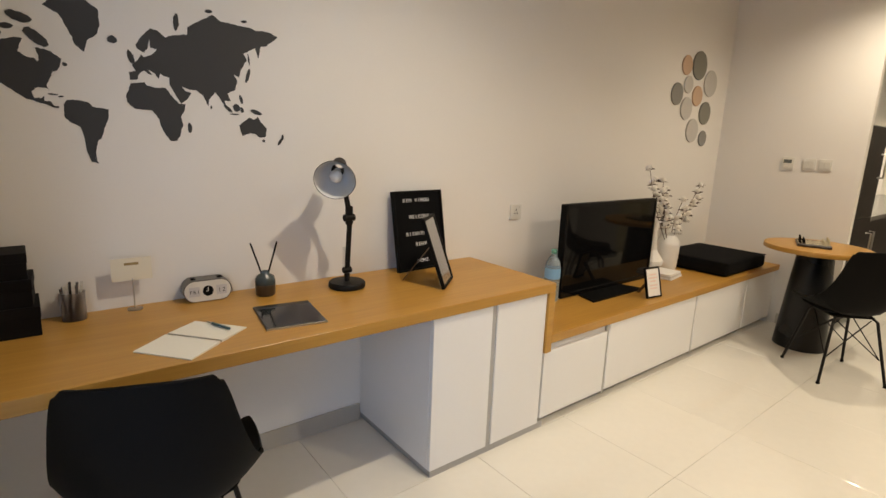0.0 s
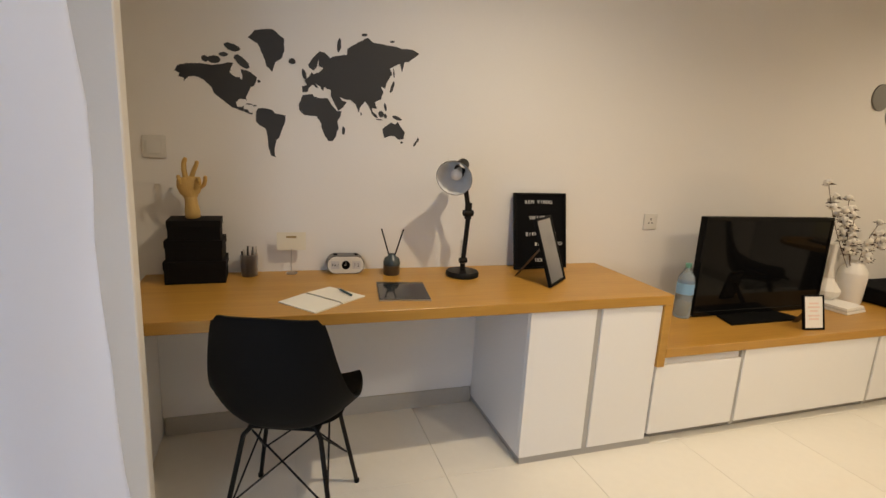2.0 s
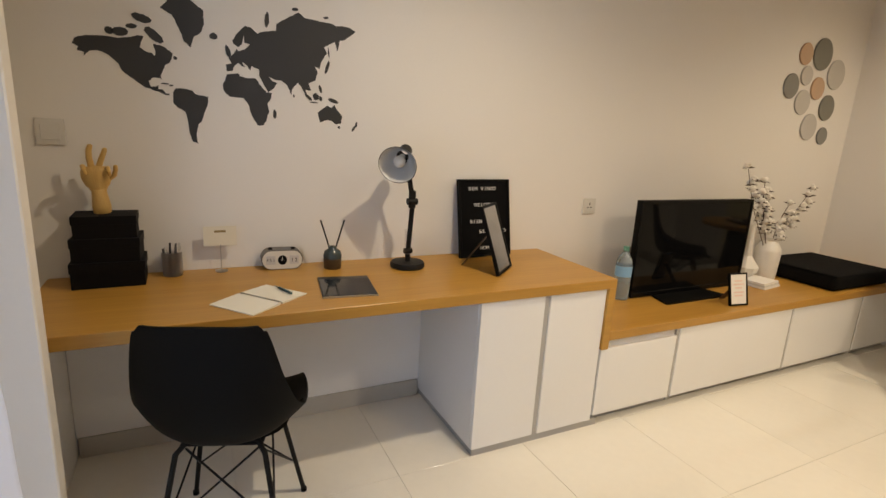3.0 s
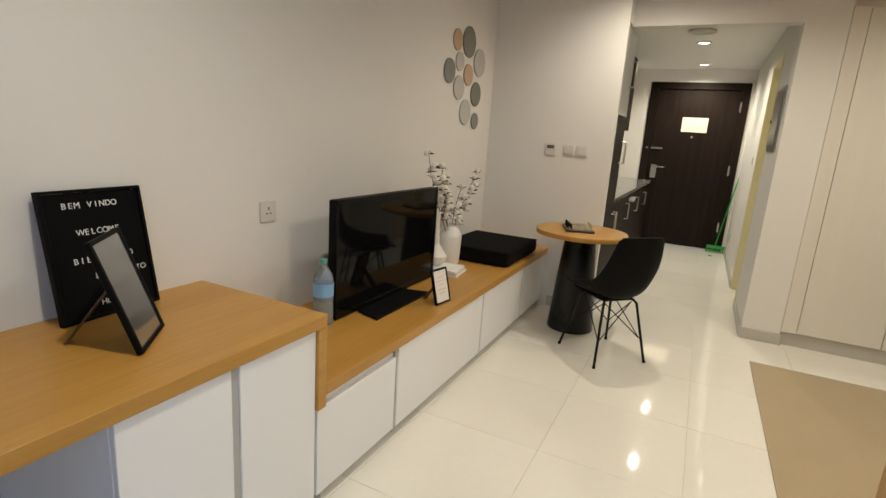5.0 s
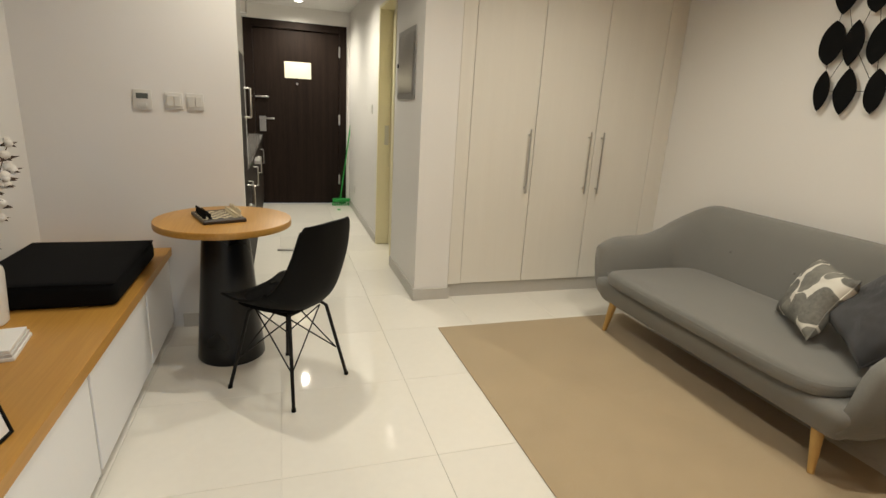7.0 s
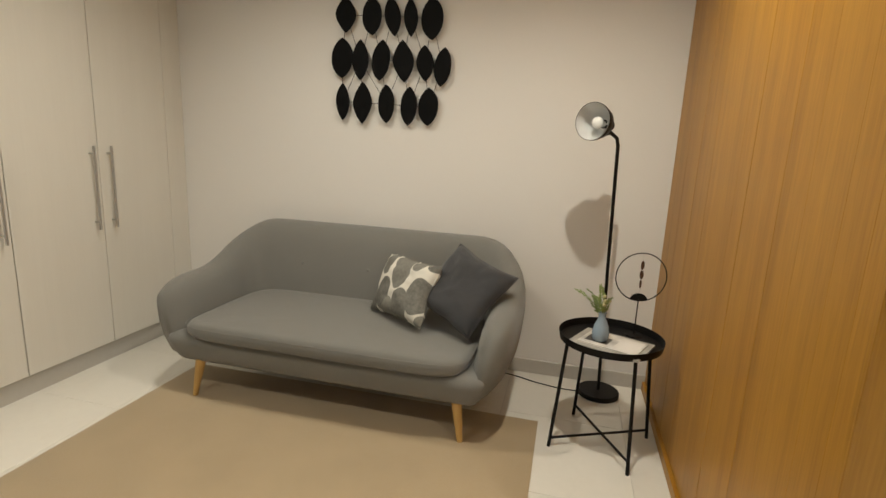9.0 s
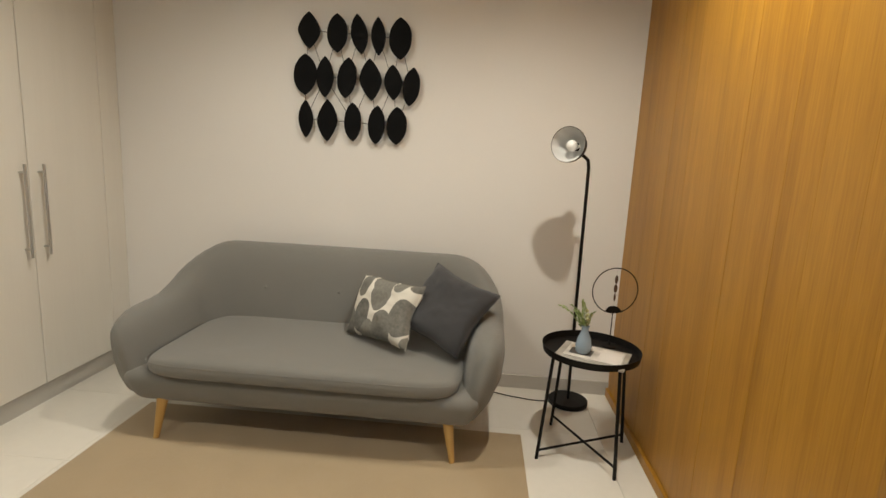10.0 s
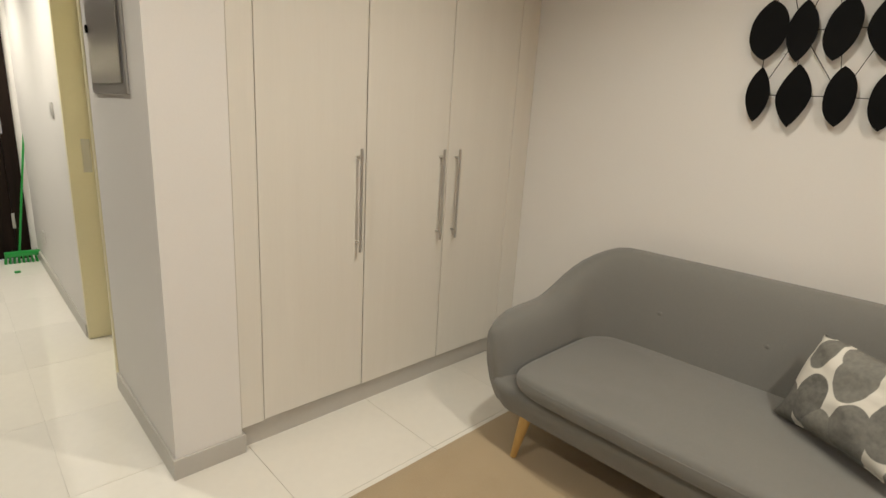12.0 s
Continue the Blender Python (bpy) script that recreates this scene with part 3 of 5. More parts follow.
pts = [(0.731 * math.copysign(abs(math.cos(a)) ** 0.2, math.cos(a)), 0.075 + 0.361 * math.copysign(abs(math.sin(a)) ** 0.32, math.sin(a)) * (1 - 0.025 * math.cos(a) ** 2), 0.407) for a in (2 * math.pi * k / 64 for k in range(65))]
tube(bm, pts, 0.0018, 6)
part("piping", bm, M_SOFA, cu, smooth=60)
for bx in (-0.42, 0.0, 0.42):
    bm = bmesh.new()
    bmesh.ops.create_uvsphere(bm, u_segments=14, v_segments=8, radius=0.010, matrix=Matrix.Translation((bx, -0.268, 0.60)) @ Matrix.Diagonal((1, 0.5, 1, 1)))
    part("button", bm, M_SOFA, sofa, smooth=60)
for lx, ly in ((0.685, 0.353), (-0.705, 0.332), (0.68, -0.30), (-0.70, -0.32)):
    bm = bmesh.new()
    sx, sy = math.copysign(1, lx), math.copysign(1, ly)
    tube(bm, [(lx - sx * 0.03, ly - sy * 0.02, 0.21), (lx, ly, 0.0115 if ly > 0 or lx < 9 else 0.0)], 0.026, 14, 0.013)
    part("leg", bm, M_BEECH, sofa, "tapered pale beech leg", smooth=40)


# ---- cushions ----
def pillow(name, w, h, t, mat, label, X, Z, c):
    X = Vector(X).normalized()
    Z = (Vector(Z) - X * Vector(Z).dot(X)).normalized()
    Y = Z.cross(X)
    mtx = Matrix((X, Y, Z)).transposed().to_4x4()
    mtx.translation = Vector(c)
    ob = thing(name, mtx, label, "cushion")
    bm = bmesh.new()
    N = 26
    faces = []
    for s in (-1, 1):
        rows = []
        for j in range(N + 1):
            v = 2 * j / N - 1
            row = []
            for i in range(N + 1):
                u = 2 * i / N - 1
                x = u * w / 2 * (1 - 0.10 * (1 - v * v))
                z = v * h / 2 * (1 - 0.10 * (1 - u * u))
                th = t / 2 * max(0, (1 - u ** 4) * (1 - v ** 4)) ** 0.55
                th *= 1 + 0.22 * noise.noise((u * 2.2 + 3 * s, v * 2.2, w * 9)) + 0.10 * noise.noise((u * 6 + 3 * s, v * 6, w * 5))
                x += 0.012 * noise.noise((u * 1.7, v * 1.7, w * 31))
                z += 0.012 * noise.noise((u * 1.7, v * 1.7, w * 47))
                row.append((x, s * th, z))
            rows.append(row)
        quads(bm, rows, closed=False, caps=False)
    bmesh.ops.remove_doubles(bm, verts=bm.verts, dist=0.0005)
    part("cover", bm, mat, ob, smooth=75)
    bm = bmesh.new()
    loop = []
    for k in range(40):
        f = k / 10
        e, q = int(f), 2 * (f - int(f)) - 1
        u, v = ((q, -1), (1, q), (-q, 1), (-1, -q))[e]
        wob = [0.012 * noise.noise((u * 1.7, v * 1.7, w * c)) for c in (31, 47)]
        loop.append((u * w / 2 * (1 - 0.10 * (1 - v * v)) + wob[0], 0, v * h / 2 * (1 - 0.10 * (1 - u * u)) + wob[1]))
    tube(bm, loop + loop[:1], 0.0028, 6)
    part("seam", bm, mat, ob, smooth=75)
    return ob


M_DARKP = surface("charcoal_weave", (0.045, 0.046, 0.050), 0.95, grain=260, vary=0.35, bump=0.8, sheen=0.2)
# white cloth printed with large grey leaves
M_PRINT, nt, p, add, link = nodes_of("leaf_print_cloth")
tc, mp, vo = add("ShaderNodeTexCoord"), add("ShaderNodeMapping"), add("ShaderNodeTexVoronoi")
mp.inputs["Scale"].default_value = (9.0, 0.0, 6.0)
mp.inputs["Rotation"].default_value = (0, 0.5, 0)
vo.inputs["Scale"].default_value = 1.0
vo.inputs["Randomness"].default_value = 0.42
link(tc.outputs["Object"], mp.inputs[0])
link(mp.outputs[0], vo.inputs["Vector"])
cut, rnd, mixc = add("ShaderNodeValToRGB"), add("ShaderNodeValToRGB"), add("ShaderNodeMix")
cut.color_ramp.elements[0].position, cut.color_ramp.elements[1].position = 0.56, 0.58
cut.color_ramp.elements[0].color, cut.color_ramp.elements[1].color = (1, 1, 1, 1), (0, 0, 0, 1)
rnd.color_ramp.elements[0].color, rnd.color_ramp.elements[1].color = (0.035, 0.035, 0.037, 1), (0.30, 0.29, 0.25, 1)
link(vo.outputs["Distance"], cut.inputs[0])
st = add("ShaderNodeTexNoise")
st.inputs["Scale"].default_value, st.inputs["Detail"].default_value = 60, 5
link(tc.outputs["Object"], st.inputs["Vector"])
sep, av = add("ShaderNodeSeparateColor"), add("ShaderNodeMath")
link(vo.outputs["Color"], sep.inputs[0])
av.operation = "MULTIPLY_ADD"
av.inputs[1].default_value = 0.55
link(st.outputs["Fac"], av.inputs[0])
hf = add("ShaderNodeMath")
hf.operation = "MULTIPLY"
hf.inputs[1].default_value = 0.5
link(sep.outputs[0], hf.inputs[0])
link(hf.outputs[0], av.inputs[2])
link(av.outputs[0], rnd.inputs[0])
mixc.data_type = "RGBA"
link(cut.outputs[0], mixc.inputs[0])
mixc.inputs[6].default_value = (0.66, 0.63, 0.56, 1)
link(rnd.outputs[0], mixc.inputs[7])
link(mixc.outputs[2], p.inputs["Base Color"])
p.inputs["Roughness"].default_value = 0.95
bu = add("ShaderNodeBump")
bu.inputs["Strength"].default_value = 0.3
bu.inputs["Distance"].default_value = 0.002
link(st.outputs["Fac"], bu.inputs["Height"])
link(bu.outputs[0], p.inputs["Normal"])

pillow("cushion", 0.43, 0.325, 0.13, M_PRINT, "white cushion with grey leaf print leaning on the sofa", (-0.384, 0.27, 0.02), (-0.06, -0.12, 0.27), (3.235, -1.325, 0.600))
pillow("cushion", 0.385, 0.385, 0.15, M_DARKP, "charcoal woven cushion tipped against the sofa arm", (-0.30, 0.16, -0.10), (-0.16, -0.26, 0.33), (2.92, -1.29, 0.640))

# ---- bed behind the partition ----
bed = thing("bed", pose(0, 0, 0), "single bed with a plain white duvet", "bed")
M_LINEN = surface("white_linen", (0.78, 0.76, 0.74), 0.85, grain=180, vary=0.03, bump=0.2, large=4, spread=0.03)
part("bed_base", B(0.93, 1.80, -1.80, 0.28, 0.06, 0.26, bev=0.01), M_OAK, bed)
for lx, ly in ((0.98, -1.66), (1.75, -1.66), (0.98, 0.15), (1.75, 0.15)):
    part("leg", B(lx - 0.03, lx + 0.03, ly - 0.03, ly + 0.03, 0, 0.0595), M_OAK, bed)
part("mattress", block(bmesh.new(), 0.91, 1.82, -1.82, 0.31, 0.2605, 0.46, bev=0.05, seg=4), M_LINEN, bed, smooth=60)
bm = block(bmesh.new(), 0.88, 1.83, -1.2, 0.365, 0.30, 0.55, bev=0.12, seg=8)
part("duvet", bm, M_LINEN, bed, "thick white duvet", smooth=70)

# ---- kitchen units in the hall ----
tall = thing("tall_cabinet", pose(0, 0, 0), "tall dark wenge kitchen cabinet with steel bar handles", "cabinet")
part("carcass", B(EAST + 0.065, 5.33, KITCH + 0.03, 1.875, 0.08, 2.25), M_WENGE, tall)
part("plinth", B(EAST + 0.065, 5.33, KITCH + 0.07, KITCH + 0.09, 0, 0.0795), M_BLACK, tall)
# top door takes steel: the light on its dark gloss is put into the material
for z0, z1, hz0, hz1 in ((0.085, 0.90, 0.62, 0.80), (0.905, 1.60, 1.20, 1.42), (1.605, 2.245, 1.82, 2.06)):
    d = part("door", B(EAST + 0.067, 5.328, KITCH + 0.008, KITCH + 0.029, z0, z1, bev=0.002), M_STEEL if z0 > 1.6 else M_WENGE, tall, "upper door, steel for the light on dark gloss" if z0 > 1.6 else "")
    bm = bmesh.new()
    tube(bm, [(5.25, KITCH + 0.012, hz0 + 0.02), (5.25, KITCH - 0.028, hz0 + 0.02), (5.25, KITCH - 0.03, hz0 + 0.02), (5.25, KITCH - 0.03, hz1 - 0.02), (5.25, KITCH + 0.012, hz1 - 0.02)], 0.007, 8)
    part("handle", bm, M_STEEL, d, "steel bar handle", smooth=40)
x = 5.332
for k in range(4):
    x1 = x + 0.84
    u = thing("base_cabinet", pose(0, 0, 0), "dark wenge kitchen base cabinet with a steel handle", "cabinet", "kitchen base cabinets")
    part("carcass", B(x, x1, KITCH + 0.04, 1.875, 0.08, 0.868), M_WENGE, u)
    part("plinth", B(x, x1, KITCH + 0.08, KITCH + 0.10, 0, 0.0795), M_BLACK, u)
    d = part("door", B(x + 0.002, x1 - 0.002, KITCH + 0.018, KITCH + 0.039, 0.085, 0.866, bev=0.002), M_WENGE, u)
    bm = bmesh.new()
    tube(bm, [(x + 0.08, KITCH + 0.02, 0.62), (x + 0.08, KITCH - 0.015, 0.62), (x + 0.08, KITCH - 0.015, 0.78), (x + 0.08, KITCH + 0.02, 0.78)], 0.007, 8)
    part("handle", bm, M_STEEL, d, "steel bar handle", smooth=40)
    if k == 1:
        for kx in (0.3, 0.45):
            bm = bmesh.new()
            tube(bm, [(x + kx, KITCH + 0.02, 0.80), (x + kx, KITCH - 0.03, 0.80)], 0.024, 16)
            part("control_knob", bm, M_STEEL, u, "round steel control knob", smooth=40)
    x = x1
counter = tagged(part("countertop", B(5.333, DOORX - 0.002, KITCH + 0.005, 1.876, 0.8685, 0.905, bev=0.003), surface("grey_stone", (0.20, 0.19, 0.18), 0.15, grain=180, vary=0.12, bump=0.01)), "grey polished stone kitchen worktop on dark cabinets", "worktop")
x = 5.332
for k in range(3):
    u = thing("wall_cabinet", pose(0, 0, 0), "dark wenge kitchen wall cabinet under the ceiling", "cabinet", "kitchen wall cabinets")
    part("carcass", B(x, x + 0.84, 1.56, 1.875, 1.56, 2.445), M_WENGE, u)
    part("door", B(x + 0.002, x + 0.838, 1.538, 1.559, 1.56, 2.443, bev=0.002), M_WENGE, u)
    x += 0.84

# electric panel, thermostat, switches, sockets
box = thing("electric_panel", pose(0, 0, 0), "flush grey steel electric panel cover on the wall", "panel")
part("cover", B(5.165, 5.685, HALL + 0.001, HALL + 0.012, 1.395, 1.872, bev=0.003), M_STEEL, box)
part("lid", B(5.195, 5.655, HALL + 0.0125, HALL + 0.018, 1.43, 1.835, bev=0.003), M_STEEL, box)
part("latch", B(5.63, 5.648, HALL + 0.0185, HALL + 0.026, 1.62, 1.65, bev=0.003), M_BLACK, box)


def plate(name, place, w, h, label, kind_of):
    """A moulded wall plate; its face looks along local -y."""
    th = thing(name, place, label, kind_of)
    bm = block(bmesh.new(), -w / 2, w / 2, -0.009, -0.0005, -h / 2, h / 2, bev=0.003, seg=2)
    part("face_plate", bm, M_PLASTIC, th, smooth=50)
    return th


for y in (1.558, 1.455):
    sw = plate("light_switch", pose(EAST, y, 1.303, 0, 0, -90), 0.085, 0.085, "white plastic wall switch with two rockers", "switch")
    for dx in (-0.018, 0.018):
        part("rocker", B(dx - 0.016, dx + 0.016, -0.0125, -0.0092, -0.028, 0.028, bev=0.002), M_PLASTIC, sw)
th = plate("thermostat", pose(EAST, 1.706, 1.303, 0, 0, -90), 0.088, 0.10, "white wall thermostat with a small grey display", "thermostat")
part("display", B(-0.028, 0.028, -0.0105, -0.0092, 0.005, 0.032), surface("grey_display", (0.10, 0.11, 0.10), 0.2, grain=60, vary=0.05, bump=0), th, "small dark grey display")
part("dial", B(-0.02, 0.02, -0.0125, -0.0092, -0.035, -0.015, bev=0.003), M_PLASTIC, th)
so = plate("wall_socket", pose(2.272, NORTH, 0.985, 0, 0, 0), 0.09, 0.09, "white plastic wall socket beside the desk", "socket")
for dx, dz, w, h in ((0, 0.014, 0.006, 0.012), (-0.011, -0.008, 0.010, 0.005), (0.011, -0.008, 0.010, 0.005)):
    part("pin_hole", B(dx - w / 2, dx + w / 2, -0.0098, -0.0092, dz - h / 2, dz + h / 2), M_BLACK, so)
part("rocker", B(0.022, 0.034, -0.0115, -0.0092, 0.02, 0.036, bev=0.001), M_PLASTIC, so)
sw = plate("light_switch", pose(-0.229, NORTH, 1.287, 0, 0, 0), 0.085, 0.09, "white plastic square wall switch above the desk", "switch")
part("rocker", B(-0.029, 0.029, -0.0125, -0.0092, -0.029, 0.029, bev=0.002), M_PLASTIC, sw)
so = plate("wall_socket", pose(8.1, HALL, 0.30, 0, 0, 180), 0.09, 0.09, "white plastic socket low on the hall wall", "socket")
part("rocker", B(-0.01, 0.01, -0.0115, -0.0092, -0.01, 0.01, bev=0.001), M_PLASTIC, so)
sw = plate("light_switch", pose(6.90, HALL, 1.30, 0, 0, 180), 0.085, 0.085, "white plastic switch on the hall wall", "switch")
part("rocker", B(-0.02, 0.02, -0.0125, -0.0092, -0.028, 0.028, bev=0.002), M_PLASTIC, sw)

# ceiling downlights, with the added one over the bed
for k, (lx, ly) in enumerate(HALL_LIGHTS + [d[:2] for d in DOWNLIGHTS]):
    zc = HALL_CEIL if k < 2 else CEIL
    dl = thing("ceiling_downlight", pose(lx, ly, zc), "round white recessed ceiling downlight, lit", "downlight", "ceiling downlights")
    bm = bmesh.new()
    lathe(bm, [(0.052, -0.001), (0.075, -0.001), (0.078, -0.006), (0.060, -0.010), (0.052, -0.004)], 32, caps=False)
    part("trim_ring", bm, M_PLASTIC, dl, smooth=40)
    bm = bmesh.new()
    lathe(bm, [(0.050, -0.0008), (0.048, -0.003), (0.02, -0.004)], 28)
    part("lens", bm, M_LAMPGLOW, dl, "glowing frosted lens", smooth=40)
vent = thing("ceiling_vent", pose(6.16, 0.79, HALL_CEIL), "round white ceiling air diffuser in the hall", "vent")
for r in (0.115, 0.085, 0.055):
    bm = bmesh.new()
    lathe(bm, [(r, -0.002), (r + 0.012, -0.018), (r - 0.02, -0.022), (r - 0.03, -0.004)], 32, caps=False)
    part("diffuser_ring", bm, M_PLASTIC, vent, smooth=40)
part("hub", lathe(bmesh.new(), [(0.03, -0.001), (0.035, -0.02), (0.01, -0.022)], 20), M_PLASTIC, vent, smooth=40)

# broom in the corner
M_GREEN = surface("green_plastic", (0.02, 0.30, 0.05), 0.4, grain=60, vary=0.05, bump=0.02)
broom = thing("broom", pose(8.56, 0.21, 0), "green plastic broom leaning in the hall corner", "broom")
bm = bmesh.new()
tube(bm, [(0.0, 0.06, 0.09), (0.10, -0.105, 1.22)], 0.008, 10)
part("stick", bm, M_GREEN, broom, smooth=40)
part("head", block(bmesh.new(), -0.03, 0.03, -0.08, 0.16, 0.055, 0.095, bev=0.008, seg=2), M_GREEN, broom, smooth=50)
bm = bmesh.new()
for i in range(9):
    for j in range(3):
        tube(bm, [(-0.02 + 0.02 * j, -0.07 + 0.0275 * i, 0.056), (-0.026 + 0.026 * j, -0.08 + 0.030 * i, 0.0)], 0.007, 5, 0.009)
part("bristles", bm, M_GREEN, broom)
part("edge_guard", block(bmesh.new(), -0.032, 0.032, -0.115, -0.081, 0.01, 0.09, bev=0.006, seg=2), surface("yellow_plastic", (0.62, 0.45, 0.06), 0.4, grain=60, vary=0.05, bump=0.02), broom, "yellow plastic end guard", smooth=50)
scrap = tagged(part("broom_scrap", block(bmesh.new(), 8.22, 8.26, 0.30, 0.34, 0.0, 0.012, bev=0.004), M_GREEN), "small green scrap on the tiled hall floor", "scrap")
remote = thing("remote_control", pose(6.37, 1.0, 0, 0, 0, -9), "small dark remote control lying on the hall tiles", "remote")
part("body", block(bmesh.new(), -0.02, 0.02, -0.075, 0.075, 0, 0.018, bev=0.005, seg=2), M_GREYGAP, remote, smooth=50)

# ---- television and bench things ----
tv = thing("television", pose(2.885, 1.985, BT), "black flat screen television on a low stand, off", "television")
part("housing", block(bmesh.new(), -0.473, 0.473, 0.002, 0.045, 0.006, 0.560, bev=0.006, seg=2), M_BLACK, tv, smooth=50)
part("rear_bulge", block(bmesh.new(), -0.28, 0.28, 0.0455, 0.075, 0.10, 0.42, bev=0.02, seg=2), M_BLACK, tv, smooth=50)
bm = B(-0.475, 0.475, -0.006, 0.0015, 0.540, 0.562, bev=0.002)
block(bm, -0.475, 0.475, -0.006, 0.0015, 0.004, 0.032, bev=0.002)
block(bm, -0.475, -0.459, -0.006, 0.0015, 0.0325, 0.5395)
block(bm, 0.459, 0.475, -0.006, 0.0015, 0.0325, 0.5395)
part("bezel", bm, surface("gloss_black", (0.004, 0.004, 0.0045), 0.15, spec=0.15, grain=60, vary=0.1, bump=0), tv, "gloss black bezel")
part("screen", B(-0.4585, 0.4585, -0.002, 0.0015, 0.0325, 0.5395), surface("dark_screen_glass", (0.004, 0.004, 0.0045), 0.05, grain=30, vary=0.05, bump=0, spec=0.14), tv, "dark glossy screen")
bm = bmesh.new()
quads(bm, [[(x, y, z) for x, y in ((-0.35, -0.150), (0.17, -0.150), (0.13, -0.012), (-0.31, -0.012))] for z in (0.0, 0.011)])
part("stand_foot", bm, M_BLACK, tv)
part("stand_neck", block(bmesh.new(), -0.16, 0.16, -0.0115, 0.10, 0.0, 0.0055, bev=0.001), M_BLACK, tv)

bottle = thing("water_bottle", pose(2.362, 2.012, BT), "clear plastic water bottle with a blue label", "bottle")
M_PET = clear("clear_blue_plastic", (0.62, 0.76, 0.86), 0.12, 1.33)
M_PET.node_tree.nodes["Principled BSDF"].inputs["Transmission Weight"].default_value = 0.75
bm = bmesh.new()
lathe(bm, [(0.040, 0.0), (0.045, 0.006), (0.045, 0.09), (0.042, 0.10), (0.045, 0.11), (0.045, 0.20), (0.040, 0.23), (0.022, 0.262), (0.014, 0.275), (0.014, 0.292)], 28)
part("bottle_body", bm, M_PET, bottle, smooth=50)
part("label", lathe(bmesh.new(), [(0.0456, 0.135), (0.0459, 0.135), (0.0459, 0.195), (0.0456, 0.195)], 28, caps=False), surface("blue_label", (0.22, 0.45, 0.70), 0.35, grain=50, vary=0.1, bump=0), bottle, "blue printed paper label", smooth=40)
part("cap", lathe(bmesh.new(), [(0.0155, 0.279), (0.0165, 0.281), (0.0165, 0.300), (0.015, 0.303)], 20), surface("teal_cap", (0.10, 0.30, 0.24), 0.4, grain=50, vary=0.05, bump=0), bottle, "small green screw cap", smooth=40)

cush = thing("seat_cushion", pose(4.21, 1.94, BT), "thick square black fabric cushion lying on the bench", "cushion")
bm = block(bmesh.new(), -0.345, 0.345, -0.27, 0.27, 0.0, 0.105, bev=0.04, seg=5)
part("cover", bm, M_BLACKF, cush, smooth=60)
bm = bmesh.new()
tube(bm, [(sx * 0.338, sy * 0.263, 0.098) for sx, sy in ((-1, -1), (1, -1), (1, 1), (-1, 1), (-1, -1))], 0.004, 6)
part("piping", bm, M_BLACKF, cush, smooth=60)

M_CERAM = surface("white_ceramic", (0.76, 0.74, 0.70), 0.3, grain=40, vary=0.02, bump=0.02)
mags = thing("magazine_stack", pose(3.51, 2.03, BT, 0, 0, 8), "short stack of white magazines under the vase", "magazines")
for k, (w, c) in enumerate(((0.17, 0.78), (0.165, 0.62), (0.16, 0.80))):
    part("magazine", B(-w * 0.6, w * 0.6, -w, w, 0.0125 * k, 0.0125 * k + 0.012, bev=0.0015), surface("paper", (c, c * 0.98, c * 0.95), 0.6, grain=200, vary=0.08, bump=0.1, stretch=(1, 1, 8)), mags)
slim = thing("slim_vase", pose(3.525, 2.06, BT + 0.0375), "tall slim white ceramic vase with a faceted foot", "vase")
bm = bmesh.new()
lathe(bm, [(0.045, 0.0), (0.075, 0.03), (0.082, 0.06), (0.03, 0.135), (0.024, 0.20), (0.021, 0.30), (0.026, 0.345), (0.022, 0.345), (0.016, 0.30)], 10)
part("vase_body", bm, M_CERAM, slim, smooth=12)
jar = thing("jar_vase", pose(3.76, 2.07, BT), "white ceramic jar vase holding dried cotton stems", "vase")
bm = bmesh.new()
lathe(bm, [(0.068, 0.0), (0.073, 0.006), (0.082, 0.19), (0.080, 0.205), (0.052, 0.252), (0.048, 0.262), (0.052, 0.272), (0.046, 0.272), (0.040, 0.25)], 32)
part("vase_body", bm, M_CERAM, jar, smooth=35)

